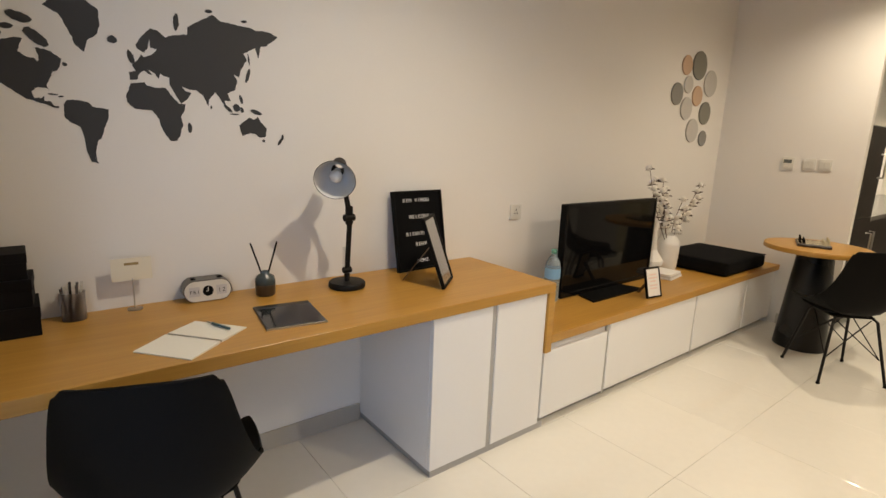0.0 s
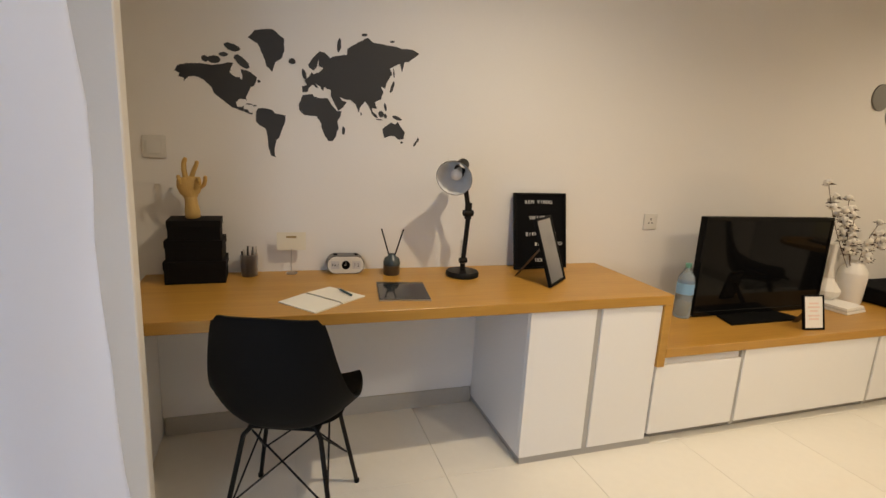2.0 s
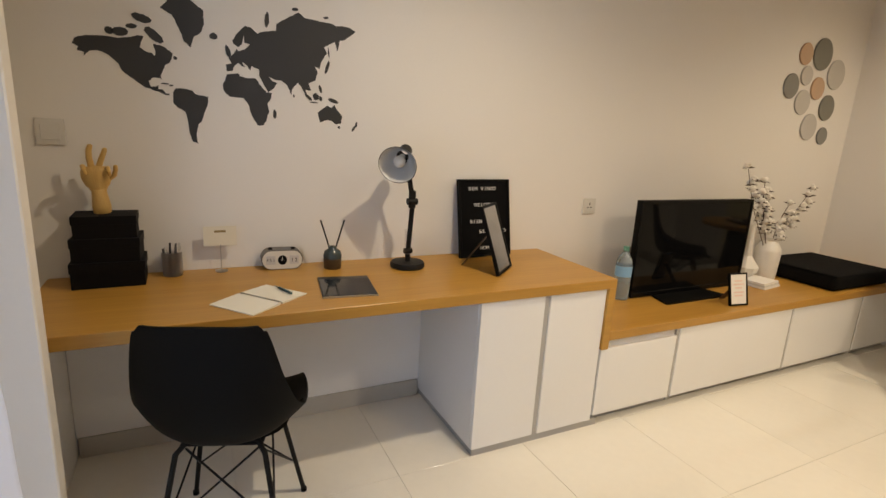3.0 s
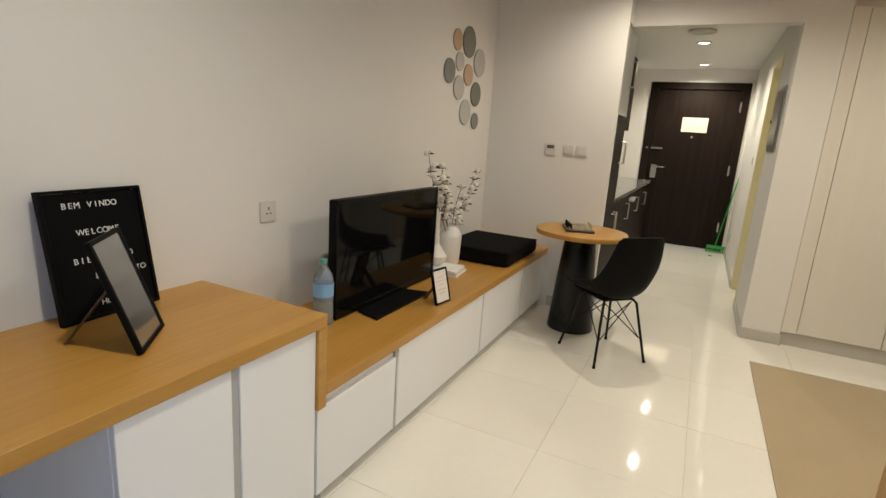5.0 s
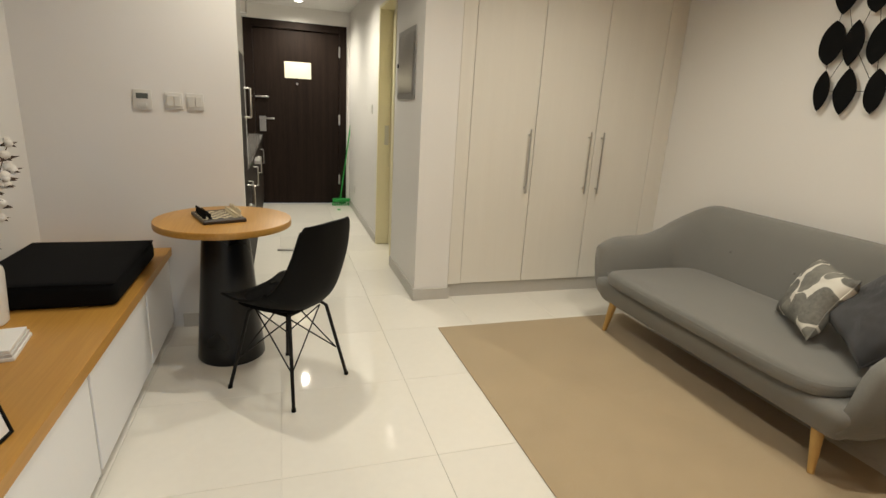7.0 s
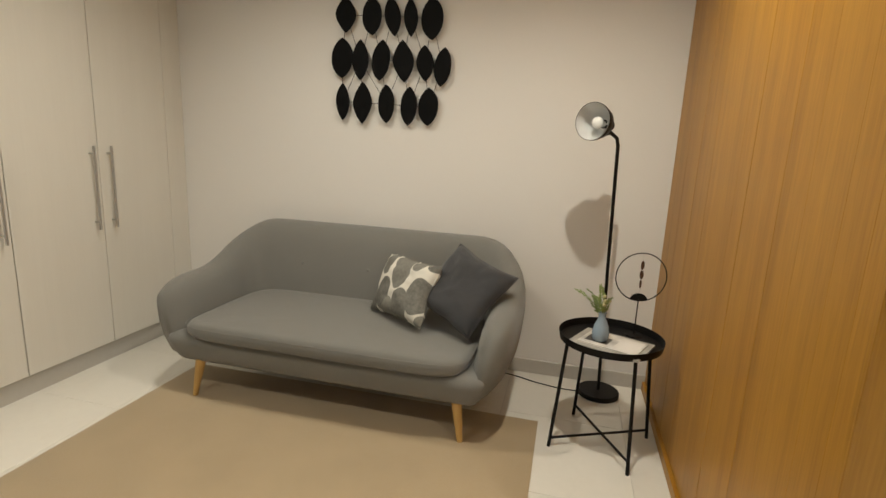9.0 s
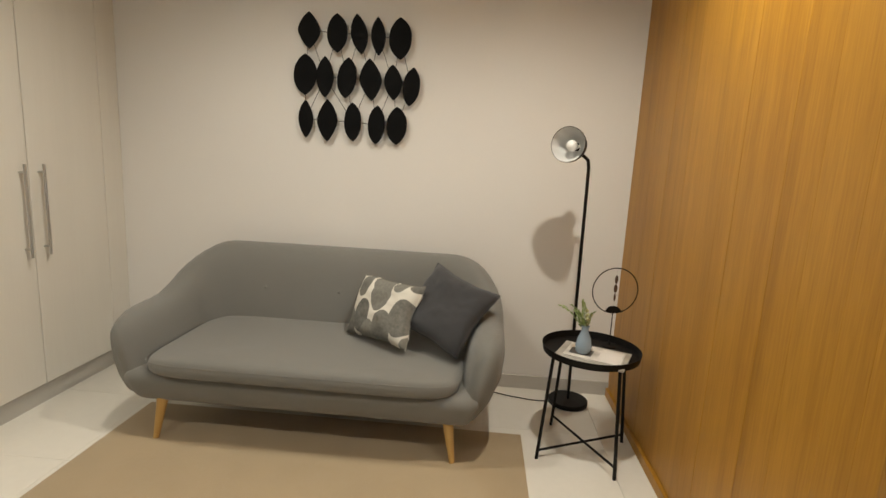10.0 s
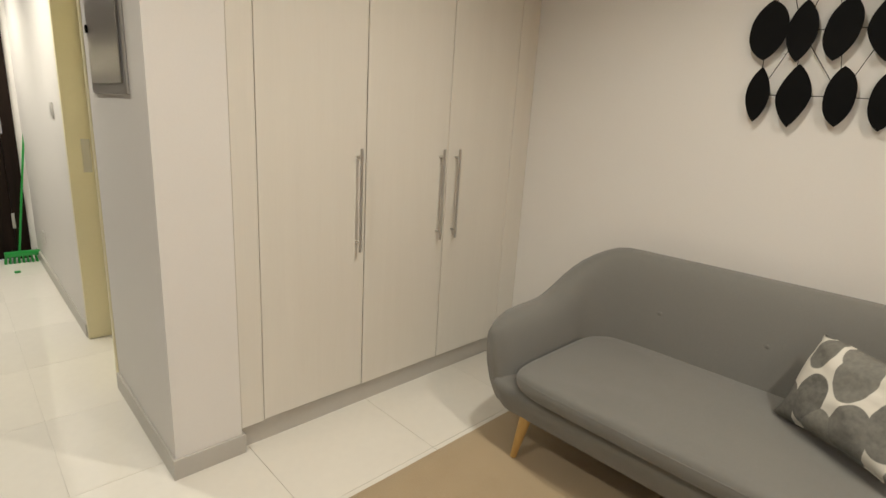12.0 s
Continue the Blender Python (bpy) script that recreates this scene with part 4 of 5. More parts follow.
stems = thing("cotton_branches", pose(3.76, 2.07, BT + 0.24), "dried cotton branches with white bolls and brown husks", "branches")
M_TWIG = surface("brown_twig", (0.11, 0.065, 0.04), 0.8, grain=90, vary=0.3, bump=0.3)
M_BOLL = surface("cotton_fluff", (0.78, 0.74, 0.68), 0.95, grain=120, vary=0.08, bump=0.9, sheen=0.3)
M_HUSK = surface("dry_husk", (0.06, 0.035, 0.022), 0.8, grain=80, vary=0.3, bump=0.3)
rc = random.Random(11)
bolls, husks = bmesh.new(), bmesh.new()
for top in ((-0.42, 0.0, 0.52), (-0.165, 0.02, 0.43), (0.28, -0.03, 0.39), (-0.06, 0.05, 0.31), (0.06, -0.06, 0.22), (-0.27, -0.05, 0.36), (0.16, 0.02, 0.28)):
    end = Vector(top)
    bm = bmesh.new()
    pts = []
    for k in range(7):
        f = k / 6
        pts.append(Vector((0, 0, -0.10)).lerp(end, f) + Vector((0.02 * math.sin(3 * f + top[0] * 20), 0.015 * math.sin(4 * f), 0.0)) * f)
    tube(bm, pts, 0.0032, 6, 0.0018)
    part("twig", bm, M_TWIG, stems, smooth=50)
    count = 9 if end.z > 0.35 else 6
    for k in range(count):
        f = 0.42 + 0.60 * k / count
        at = pts[0].lerp(pts[-1], min(1, f)) + Vector((rc.uniform(-0.028, 0.028), rc.uniform(-0.028, 0.028), rc.uniform(-0.01, 0.015)))
        if k == count - 1:
            at = pts[-1]
        for q in range(4):
            off = Vector((rc.uniform(-1, 1), rc.uniform(-1, 1), rc.uniform(-0.6, 0.9))).normalized() * 0.011
            bmesh.ops.create_icosphere(bolls, subdivisions=2, radius=rc.uniform(0.013, 0.019), matrix=Matrix.Translation(at + off))
        for q in range(5):
            an = q * math.pi / 2.5 + rc.uniform(0, 1)
            d = Vector((math.cos(an), math.sin(an), rc.uniform(-0.9, -0.2))).normalized()
            s = d.orthogonal().normalized() * 0.010
            a, b = at + d * 0.012, at + d * 0.045 + Vector((0, 0, 0.012))
            v = [husks.verts.new(c) for c in (a - s, a + s, b, a.lerp(b, 0.5) - d.cross(s).normalized() * 0.003)]
            husks.faces.new((v[0], v[3], v[2]))
            husks.faces.new((v[3], v[1], v[2]))
            husks.faces.new((v[0], v[1], v[3]))
tagged(part("boll", bolls, M_BOLL, stems, "fluffy white cotton bolls", smooth=60), kind="stuff")
tagged(part("husk", husks, M_HUSK, stems, "brown dry husks"), kind="stuff")


def standing_frame(place, w, h, label, face, face_label, lean, border=0.012):
    """A picture frame that leans back on a strut; its face looks along local -y."""
    fr = thing("picture_frame", place, label, "picture frame")
    m = pose(0, 0, 0, -lean, 0, 0)
    bm = B(-w / 2, -w / 2 + border, -0.008, 0.008, 0, h, bev=0.0015)
    block(bm, w / 2 - border, w / 2, -0.008, 0.008, 0, h, bev=0.0015)
    block(bm, -w / 2 + border, w / 2 - border, -0.008, 0.008, 0, border, bev=0.0015)
    block(bm, -w / 2 + border, w / 2 - border, -0.008, 0.008, h - border, h, bev=0.0015)
    bm.transform(m)
    part("border", bm, M_BLACK, fr, "thin black border")
    bm = B(-w / 2 + border, w / 2 - border, -0.004, 0.005, border, h - border)
    bm.transform(m)
    part("picture", bm, face, fr, face_label)
    top = m @ Vector((0, 0.009, h * 0.62))
    bm = bmesh.new()
    quads(bm, [[top + Vector((-0.02, 0, 0)), top + Vector((0.02, 0, 0)), top + Vector((0.02, 0.004, 0)), top + Vector((-0.02, 0.004, 0))],
               [(-0.02, top.y + 0.42 * h, 0.001), (0.02, top.y + 0.42 * h, 0.001), (0.02, top.y + 0.42 * h + 0.004, 0.001), (-0.02, top.y + 0.42 * h + 0.004, 0.001)]])
    part("strut", bm, surface("brown_board", (0.12, 0.075, 0.04), 0.7, grain=120, vary=0.15, bump=0.1), fr, "brown card strut")
    return fr, m


M_CARD = surface("white_card", (0.80, 0.77, 0.73), 0.25, grain=60, vary=0.02, bump=0)
fr, m = standing_frame(pose(2.955, 1.700, BT + 0.001, 0, 0, -8), 0.13, 0.185, "small black frame with a printed white card on the bench", M_CARD, "white printed card", 14, 0.009)
M_PINK = surface("faded_pink_ink", (0.74, 0.56, 0.50), 0.6, grain=60, vary=0.1, bump=0)
for k, (z, w) in enumerate(((0.135, 0.06), (0.115, 0.075), (0.095, 0.05), (0.070, 0.07), (0.052, 0.06))):
    bm = B(-w / 2, w / 2, -0.0052, -0.0043, z, z + 0.009)
    bm.transform(m)
    part("text_bar", bm, M_PINK, fr, "faded pink writing")

# ---- table game ----
game = thing("chess_set", pose(4.37, 1.33, 0.7475, 0, 0, 20), "small folding chess set with dark and pale pieces", "chess set")
part("board", block(bmesh.new(), -0.13, 0.13, -0.10, 0.10, 0.0, 0.018, bev=0.003), surface("dark_board_wood", (0.03, 0.018, 0.012), 0.4, grain=80, vary=0.2, bump=0.05), game)
M_PALE = surface("pale_square", (0.58, 0.50, 0.34), 0.4, grain=80, vary=0.06, bump=0.02)
for i in range(8):
    for j in range(8):
        if (i + j) % 2:
            part("square", B(-0.096 + 0.024 * i, -0.0725 + 0.024 * i, -0.094 + 0.0235 * j, -0.071 + 0.0235 * j, 0.0182, 0.0196), M_PALE, game)
for i in range(8):
    for j, tall_piece in ((0, 1), (1, 0), (6, 0), (7, 1)):
        hgt = (0.034 if tall_piece else 0.024) + 0.004 * ((i * 7) % 3) * tall_piece
        bm = lathe(bmesh.new(), [(0.008, 0), (0.008, 0.004), (0.004, 0.008), (0.0035, hgt * 0.6), (0.0055, hgt * 0.72), (0.0045, hgt * 0.9), (0.001, hgt)], 8)
        part("chess_piece", bm, M_BLACK if j > 3 else M_PALE, game, smooth=40, place=Matrix.Translation((-0.084 + 0.024 * i, -0.083 + 0.0235 * j, 0.0198)))

# ---- discs on the wall ----
M_D = {"tan": surface("tan_felt", (0.52, 0.36, 0.25), 0.9, grain=120, vary=0.06, bump=0.1), "olive": surface("grey_green_felt", (0.20, 0.195, 0.17), 0.9, grain=120, vary=0.06, bump=0.1),
       "pale": surface("pale_grey_felt", (0.50, 0.48, 0.45), 0.9, grain=120, vary=0.05, bump=0.1), "grey": surface("mid_grey_felt", (0.23, 0.225, 0.21), 0.9, grain=120, vary=0.06, bump=0.1)}
for dx, dz, dd, tone in ((4.043, 2.013, 0.145, "tan"), (4.236, 2.03, 0.215, "olive"), (4.445, 1.913, 0.205, "pale"), (3.943, 1.794, 0.165, "grey"), (4.098, 1.876, 0.13, "pale"),
                         (4.255, 1.802, 0.155, "tan"), (4.107, 1.697, 0.17, "pale"), (4.415, 1.679, 0.18, "olive"), (4.242, 1.534, 0.185, "pale"), (4.431, 1.479, 0.125, "grey")):
    bm = bmesh.new()
    lathe(bm, [(dd / 2 - 0.002, 0.0), (dd / 2, 0.002), (dd / 2, 0.010), (dd / 2 - 0.002, 0.012)], 40)
    bm.transform(pose(0, 0, 0, 90, 0, 0))
    word = {"tan": "tan", "olive": "grey green", "pale": "pale grey", "grey": "dark grey"}[tone]
    tagged(part("wall_disc", bm, M_D[tone], smooth=40, place=Matrix.Translation((dx, NORTH, dz))), "round flat " + word + " felt disc on the white wall", "wall disc", "felt wall discs")

# ---- leaf wall hanging over the sofa ----
art = thing("leaf_wall_art", pose(0, SOUTH, 0), "black metal wall art of sixteen joined leaves", "wall art")
LEAVES = [(3.804, 2.036, 0.129, 0.198, 0), (3.643, 2.026, 0.116, 0.209, 2), (3.518, 2.024, 0.096, 0.219, 8), (3.410, 2.016, 0.083, 0.207, 2), (3.286, 2.008, 0.126, 0.225, 2),
          (3.826, 1.798, 0.132, 0.227, 0), (3.711, 1.788, 0.104, 0.227, 0), (3.584, 1.787, 0.110, 0.227, -5), (3.448, 1.783, 0.129, 0.232, 4), (3.319, 1.773, 0.103, 0.195, 3), (3.215, 1.753, 0.096, 0.214, -6),
          (3.821, 1.552, 0.087, 0.215, 0), (3.695, 1.548, 0.120, 0.240, 0), (3.546, 1.546, 0.099, 0.220, 2), (3.408, 1.536, 0.098, 0.220, -2), (3.291, 1.536, 0.117, 0.213, 0)]
rl = random.Random(3)
for lx, lz, w, h, tilt in LEAVES:
    pts = []
    power, low = rl.choice((1.6, 1.9, 2.4)), rl.choice((-0.08, 0.0, 0.08))
    for k in range(17):
        q = 1 - k / 8
        pts.append((w / 2 * (1 - abs(q) ** power) ** 0.85 * (1 + low * q), h / 2 * q))
    for k in range(1, 16):
        q = -1 + k / 8
        pts.append((-w / 2 * (1 - abs(q) ** power) ** 0.85 * (1 - low * q), h / 2 * q))
    bm = bmesh.new()
    outline(bm, pts, 0.004, pose(lx, 0.032, lz, 0, tilt, 0))
    part("leaf", bm, M_BLACK, art)
    bm = bmesh.new()
    tube(bm, [(lx, 0.0005, lz), (lx, 0.0315, lz)], 0.003, 6)
    part("stud", bm, M_BLACKM, art)
LINKS = [(0, 1), (1, 2), (2, 3), (3, 4), (0, 6), (1, 6), (1, 7), (2, 7), (2, 8), (3, 8), (3, 9), (4, 9), (4, 10), (5, 11), (6, 11), (6, 7), (6, 13), (7, 13), (8, 13), (8, 14), (9, 14), (9, 15), (10, 15), (11, 12), (12, 13), (13, 14), (14, 15), (0, 5), (6, 12), (7, 8)]
for a, b in LINKS:
    bm = bmesh.new()
    tube(bm, [(LEAVES[a][0], 0.031, LEAVES[a][1]), (LEAVES[b][0], 0.031, LEAVES[b][1])], 0.0016, 5)
    part("link_wire", bm, M_BLACKM, art)

# ---- tray table, lamp and what stands on it ----
tray = thing("tray_table", pose(2.223, -1.204, 0) @ Matrix.Diagonal((1, 1, 0.95, 1)), "round black metal tray table with crossed feet", "side table")
bm = bmesh.new()
lathe(bm, [(0.205, 0.528), (0.218, 0.530), (0.224, 0.562), (0.2265, 0.563), (0.2265, 0.560), (0.2205, 0.5275), (0.205, 0.5245)], 48, caps=False)
lathe(bm, [(0.207, 0.5245), (0.207, 0.528)], 48)
part("tray", bm, M_BLACKM, tray, smooth=40)
FEET = [(0.224, 0.109), (-0.109, 0.221), (0.113, -0.223), (-0.227, -0.108)]
for fx, fy in FEET:
    d = Vector((fx, fy, 0))
    t = d.normalized() * 0.205
    leg = part("leg", tube(bmesh.new(), [(fx, fy, 0.0), (t.x, t.y, 0.527)], 0.008, 10), M_BLACKM, tray, smooth=40)
for a, b in ((0, 3), (1, 2)):
    bm = tube(bmesh.new(), [(*FEET[a], 0.045 + 0.014 * a), (*FEET[b], 0.045 + 0.014 * a)], 0.006, 8)
    part("stretcher", bm, M_BLACKM, tray, smooth=40)

mag = thing("magazine_stack", pose(2.222, -1.155, 0.5022, 0, 0, -24), "two printed magazines lying on the black tray", "magazines")
part("magazine", B(-0.155, 0.155, -0.115, 0.115, 0, 0.010, bev=0.001), surface("grey_cover", (0.42, 0.40, 0.36), 0.4, grain=18, vary=0.5, bump=0.02), mag)
bm = B(-0.135, 0.12, -0.08, 0.09, 0.0103, 0.018, bev=0.001)
part("magazine", bm, surface("photo_cover", (0.58, 0.56, 0.52), 0.35, grain=9, vary=0.9, bump=0.02, large=14, spread=0.5), mag)
part("cover_panel", B(-0.128, -0.03, -0.07, 0.08, 0.0183, 0.0187), M_CARD, mag, "white printed cover panel")
part("cover_panel", B(0.0, 0.10, -0.02, 0.06, 0.0183, 0.0187), surface("dark_photo", (0.06, 0.055, 0.05), 0.3, grain=25, vary=0.5, bump=0), mag, "dark printed photograph")
vase = thing("bud_vase", pose(2.272, -1.145, 0.5212), "pale blue glazed bud vase on the magazines", "vase")
bm = lathe(bmesh.new(), [(0.026, 0), (0.034, 0.008), (0.037, 0.035), (0.030, 0.07), (0.017, 0.10), (0.015, 0.118), (0.019, 0.128), (0.015, 0.128), (0.012, 0.11)], 28)
part("vase_body", bm, surface("blue_glaze", (0.30, 0.38, 0.46), 0.15, grain=14, vary=0.18, bump=0.02), vase, smooth=60)
fern = thing("fern_sprig", pose(2.272, -1.145, 0.634), "green fern sprigs with small pale flowers", "plant")
M_FERN = surface("fern_green", (0.24, 0.32, 0.11), 0.6, grain=60, vary=0.3, bump=0.1)
M_PETAL = surface("pale_petal", (0.55, 0.52, 0.28), 0.7, grain=60, vary=0.15, bump=0.1)
rf = random.Random(8)
for tip in ((0.13, -0.02, 0.10), (0.08, 0.03, 0.12), (0.02, -0.02, 0.13), (-0.03, 0.02, 0.09), (0.05, -0.05, 0.07)):
    bm = bmesh.new()
    end = Vector(tip)
    spine = [Vector((0, 0, -0.03)).lerp(end, k / 10) + Vector((0, 0, 0.035 * math.sin(math.pi * k / 10))) for k in range(11)]
    tube(bm, spine, 0.0014, 5, 0.0006)
    for k in range(3, 11):
        d = (spine[k] - spine[k - 1]).normalized()
        side = d.cross(Vector((0, 0, 1))).normalized()
        ln = 0.040 * (1.15 - k / 11)
        for s in (-1, 1):
            for q in (0, 0.5):
                base = spine[k - 1].lerp(spine[k], q)
                t = base + (side * s + d * 0.5).normalized() * ln + Vector((0, 0, rf.uniform(-0.006, 0.006)))
                mid = base.lerp(t, 0.5)
                wv_ = d * 0.0065
                v = [bm.verts.new(c) for c in (base, mid + wv_, t, mid - wv_)]
                bm.faces.new(v)
    part("frond", bm, M_FERN, fern)
for k in range(5):
    bm = bmesh.new()
    bmesh.ops.create_icosphere(bm, subdivisions=1, radius=0.009, matrix=Matrix.Translation((rf.uniform(-0.03, 0.0), rf.uniform(-0.02, 0.03), rf.uniform(0.04, 0.09))))
    part("blossom", bm, M_PETAL, fern, smooth=60)

ring = thing("ring_ornament", pose(2.110, -1.320, 0.5022, 0, 0, 8) @ Matrix.Diagonal((0.97, 1, 0.97, 1)), "thin black ring ornament on a slim stand", "ornament")
part("stem", tube(bmesh.new(), [(0, 0, 0.004), (0, 0, 0.172)], 0.0028, 8), M_BLACKM, ring, smooth=40)
part("foot", lathe(bmesh.new(), [(0.04, 0), (0.04, 0.004), (0.01, 0.006)], 24), M_BLACKM, ring, smooth=40)
bm = bmesh.new()
tube(bm, [(0.115 * math.cos(a), 0, 0.288 + 0.115 * math.sin(a)) for a in (2 * math.pi * k / 48 for k in range(49))], 0.0028, 8)
part("hoop", bm, M_BLACKM, ring, smooth=40)
bm = bmesh.new()
outline(bm, [(0.040 * math.cos(math.pi * k / 12), 0.178 + 0.032 * math.sin(math.pi * k / 12)) for k in range(13)], 0.006)
part("half_disc", bm, M_BLACKM, ring)
for z0, s in ((0.345, 0.008), (0.30, 0.009), (0.255, 0.005)):
    bm = bmesh.new()
    outline(bm, [(s * math.sin(2 * math.pi * k / 12), z0 + 0.022 * math.cos(2 * math.pi * k / 12)) for k in range(12)], 0.003)
    part("drop", bm, surface("smoked_metal", (0.10, 0.06, 0.04), 0.3, 0.6, grain=60, vary=0.1, bump=0), ring)
part("thread", tube(bmesh.new(), [(0, 0.0015, 0.20), (0, 0.0015, 0.401)], 0.0007, 5), M_STEEL, ring)

flamp = thing("floor_lamp", pose(2.205, -1.70, 0), "slim black metal reading floor lamp, unlit", "floor lamp")
part("base", lathe(bmesh.new(), [(0.108, 0), (0.112, 0.003), (0.112, 0.024), (0.108, 0.028), (0.02, 0.030)], 48), M_BLACKM, flamp, smooth=40)
part("pole", tube(bmesh.new(), [(0, 0, 0.028), (0.030, 0.112, 0.70), (0.057, 0.220, 1.36), (0.066, 0.232, 1.395), (0.109, 0.244, 1.428)], 0.0085, 12), M_BLACKM, flamp, smooth=40)


def lamp_head(prof, inner, place, parent, bulb_at, bulb_r):
    """A spun shade that opens along local +z, with a pale lining and a bulb."""
    bm = lathe(bmesh.new(), prof, 40, caps=False)
    sh = part("shade", bm, M_BLACKM, parent, "spun black metal shade", smooth=50, place=place)
    bm = lathe(bmesh.new(), inner, 40, caps=False)
    part("lining", bm, surface("pale_lamp_lining", (0.62, 0.62, 0.61), 0.35, grain=60, vary=0.03, bump=0.01), sh, "pale grey shade lining", smooth=50)
    bm = bmesh.new()
    bmesh.ops.create_uvsphere(bm, u_segments=24, v_segments=14, radius=bulb_r, matrix=Matrix.Translation((0, 0, bulb_at)))
    tube(bm, [(0, 0, 0.01), (0, 0, bulb_at)], bulb_r * 0.55, 14)
    part("bulb", bm, surface("opal_glass", (0.80, 0.79, 0.76), 0.2, grain=40, vary=0.01, bump=0), sh, "unlit opal glass bulb", smooth=60)
    return sh


aim = look((0.129, 0.238, 1.456), (0.129 + 0.52, 0.238 + 0.85, 1.456 + 0.06)) @ pose(0, 0, 0, 180, 0, 0)
lamp_head([(0.022, -0.055), (0.026, -0.05), (0.026, -0.005), (0.040, 0.005), (0.070, 0.045), (0.084, 0.095), (0.085, 0.112)],
          [(0.020, 0.004), (0.038, 0.008), (0.067, 0.047), (0.081, 0.096), (0.0825, 0.1115)], aim, flamp, 0.06, 0.027)
part("knuckle", tube(bmesh.new(), [(0.104, 0.240, 1.408), (0.120, 0.238, 1.452)], 0.013, 12), M_BLACKM, flamp, smooth=40)
cable = thing("lamp_cable", pose(0, 0, 0), "thin black lamp cable lying along the floor", "cable")
part("lead", tube(bmesh.new(), [(2.31, -1.69, 0.004), (2.42, -1.69, 0.004), (2.55, -1.72, 0.004), (2.68, -1.77, 0.004), (2.85, -1.80, 0.004)], 0.003, 6), M_BLACK, cable, smooth=40)

# ---- world map on the north wall ----
from mathutils.geometry import tessellate_polygon

worldmap = thing("world_map", pose(0, NORTH, 0), "dark grey world map sticker on the white wall", "wall sticker")
M_MAP = surface("charcoal_vinyl", (0.030, 0.031, 0.034), 0.6, grain=90, vary=0.06, bump=0.02)


# how each land mass of the sticker sits on the wall: metres per degree, lean, place; then lift per degree, height scale, height
SHEETS = {"north_america": (0.00268, -0.0413, 0.3649, 0.00049, 0.1574, 1.4574), "greenland": (0.00262, -0.0326, 0.3858, -0.00008, 0.2205, 1.3507),
          "south_america": (0.00262, -0.0443, 0.3702, 0.00078, 0.1607, 1.4880), "africa": (0.00264, -0.0371, 0.3945, 0.00020, 0.1536, 1.4358),
          "eurasia": (0.00267, -0.0247, 0.3955, 0.00038, 0.1941, 1.4168), "australia": (0.00269, -0.0172, 0.3939, 0.00018, 0.1603, 1.4526)}


def on_map(lon, lat, sheet):
    """Miller projection laid on the wall, in metres."""
    ax, bx, cx, az, bz, cz = SHEETS[sheet]
    q = 1.25 * math.log(math.tan(math.pi / 4 + 0.4 * radians(lat)))
    return ax * lon + bx * q + cx, az * lon + bz * q + cz


def land(coast, sheet, rough=1.0, seed=0, proud=0.0012):
    """One land mass from its coast in degrees of longitude and latitude, with a ragged shore."""
    pts = []
    n = len(coast)
    for i in range(n):
        a, b = Vector(on_map(*coast[i], sheet)), Vector(on_map(*coast[(i + 1) % n], sheet))
        steps = max(1, int((b - a).length / 0.0055))
        nrm = Vector((-(b - a).y, (b - a).x)).normalized()
        for k in range(steps):
            q = a.lerp(b, k / steps)
            amp = 0 if k == 0 else 0.0036 * rough
            pts.append(q + nrm * amp * noise.noise((q.x * 150, q.y * 150, seed)))
    bm = bmesh.new()
    front = [bm.verts.new((x, -proud, z)) for x, z in pts]
    back = [bm.verts.new((x, -0.0003, z)) for x, z in pts]
    for tri in tessellate_polygon([[Vector((x, z, 0)) for x, z in pts]]):
        if len(set(tri)) == 3:
            bm.faces.new([front[i] for i in tri])
    for i in range(len(pts)):
        j = (i + 1) % len(pts)
        bm.faces.new((front[j], front[i], back[i], back[j]))
    part("land_mass", bm, M_MAP, worldmap)


land([(-168, 66), (-162, 70), (-150, 71), (-130, 70), (-115, 68), (-100, 68), (-92, 69), (-85, 68), (-94, 60), (-88, 56), (-82, 55), (-80, 52), (-77, 56), (-77, 62), (-70, 61), (-64, 59), (-57, 53),
      (-60, 49), (-65, 44), (-70, 43), (-75, 38), (-81, 31), (-80, 26), (-83, 29), (-90, 30), (-97, 27), (-97, 20), (-91, 19), (-87, 21), (-89, 16), (-83.5, 15), (-82, 10), (-77.5, 9.5), (-78.5, 7), (-84, 8.5), (-89, 12.5), (-95, 15),
      (-105, 20), (-113, 29), (-117, 33), (-124, 40), (-125, 48), (-133, 56), (-143, 60), (-152, 60), (-160, 56), (-158, 59), (-165, 61), (-162, 64)], "north_america", 1.0, 1)
land([(-73, 78), (-60, 82), (-35, 83.4), (-18, 80), (-20, 74), (-25, 70), (-38, 66), (-44, 60), (-51, 63), (-54, 69), (-60, 76)], "greenland", 1.3, 2)
land([(-77, 8), (-72, 12), (-62, 10), (-52, 5), (-50, 0), (-35, -6), (-39, -16), (-48, -26), (-54, -34), (-58, -35), (-62, -40), (-66, -46), (-68, -52), (-67, -55), (-74, -52), (-74, -42), (-71, -30), (-70, -18), (-77, -12), (-81, -5), (-79, 2)], "south_america", 0.8, 3)
land([(-6, 35.5), (10, 37), (11, 33.5), (20, 31), (33, 31), (37, 22), (43, 12), (51, 11.5), (46, 2), (40, -5), (40, -15), (35, -22), (32, -28), (26, -34), (18, -34), (14, -25), (12, -16), (13, -7), (9, 1), (8, 4), (-4, 5), (-12, 7), (-17, 14), (-16, 22), (-10, 30)], "africa", 0.8, 4)
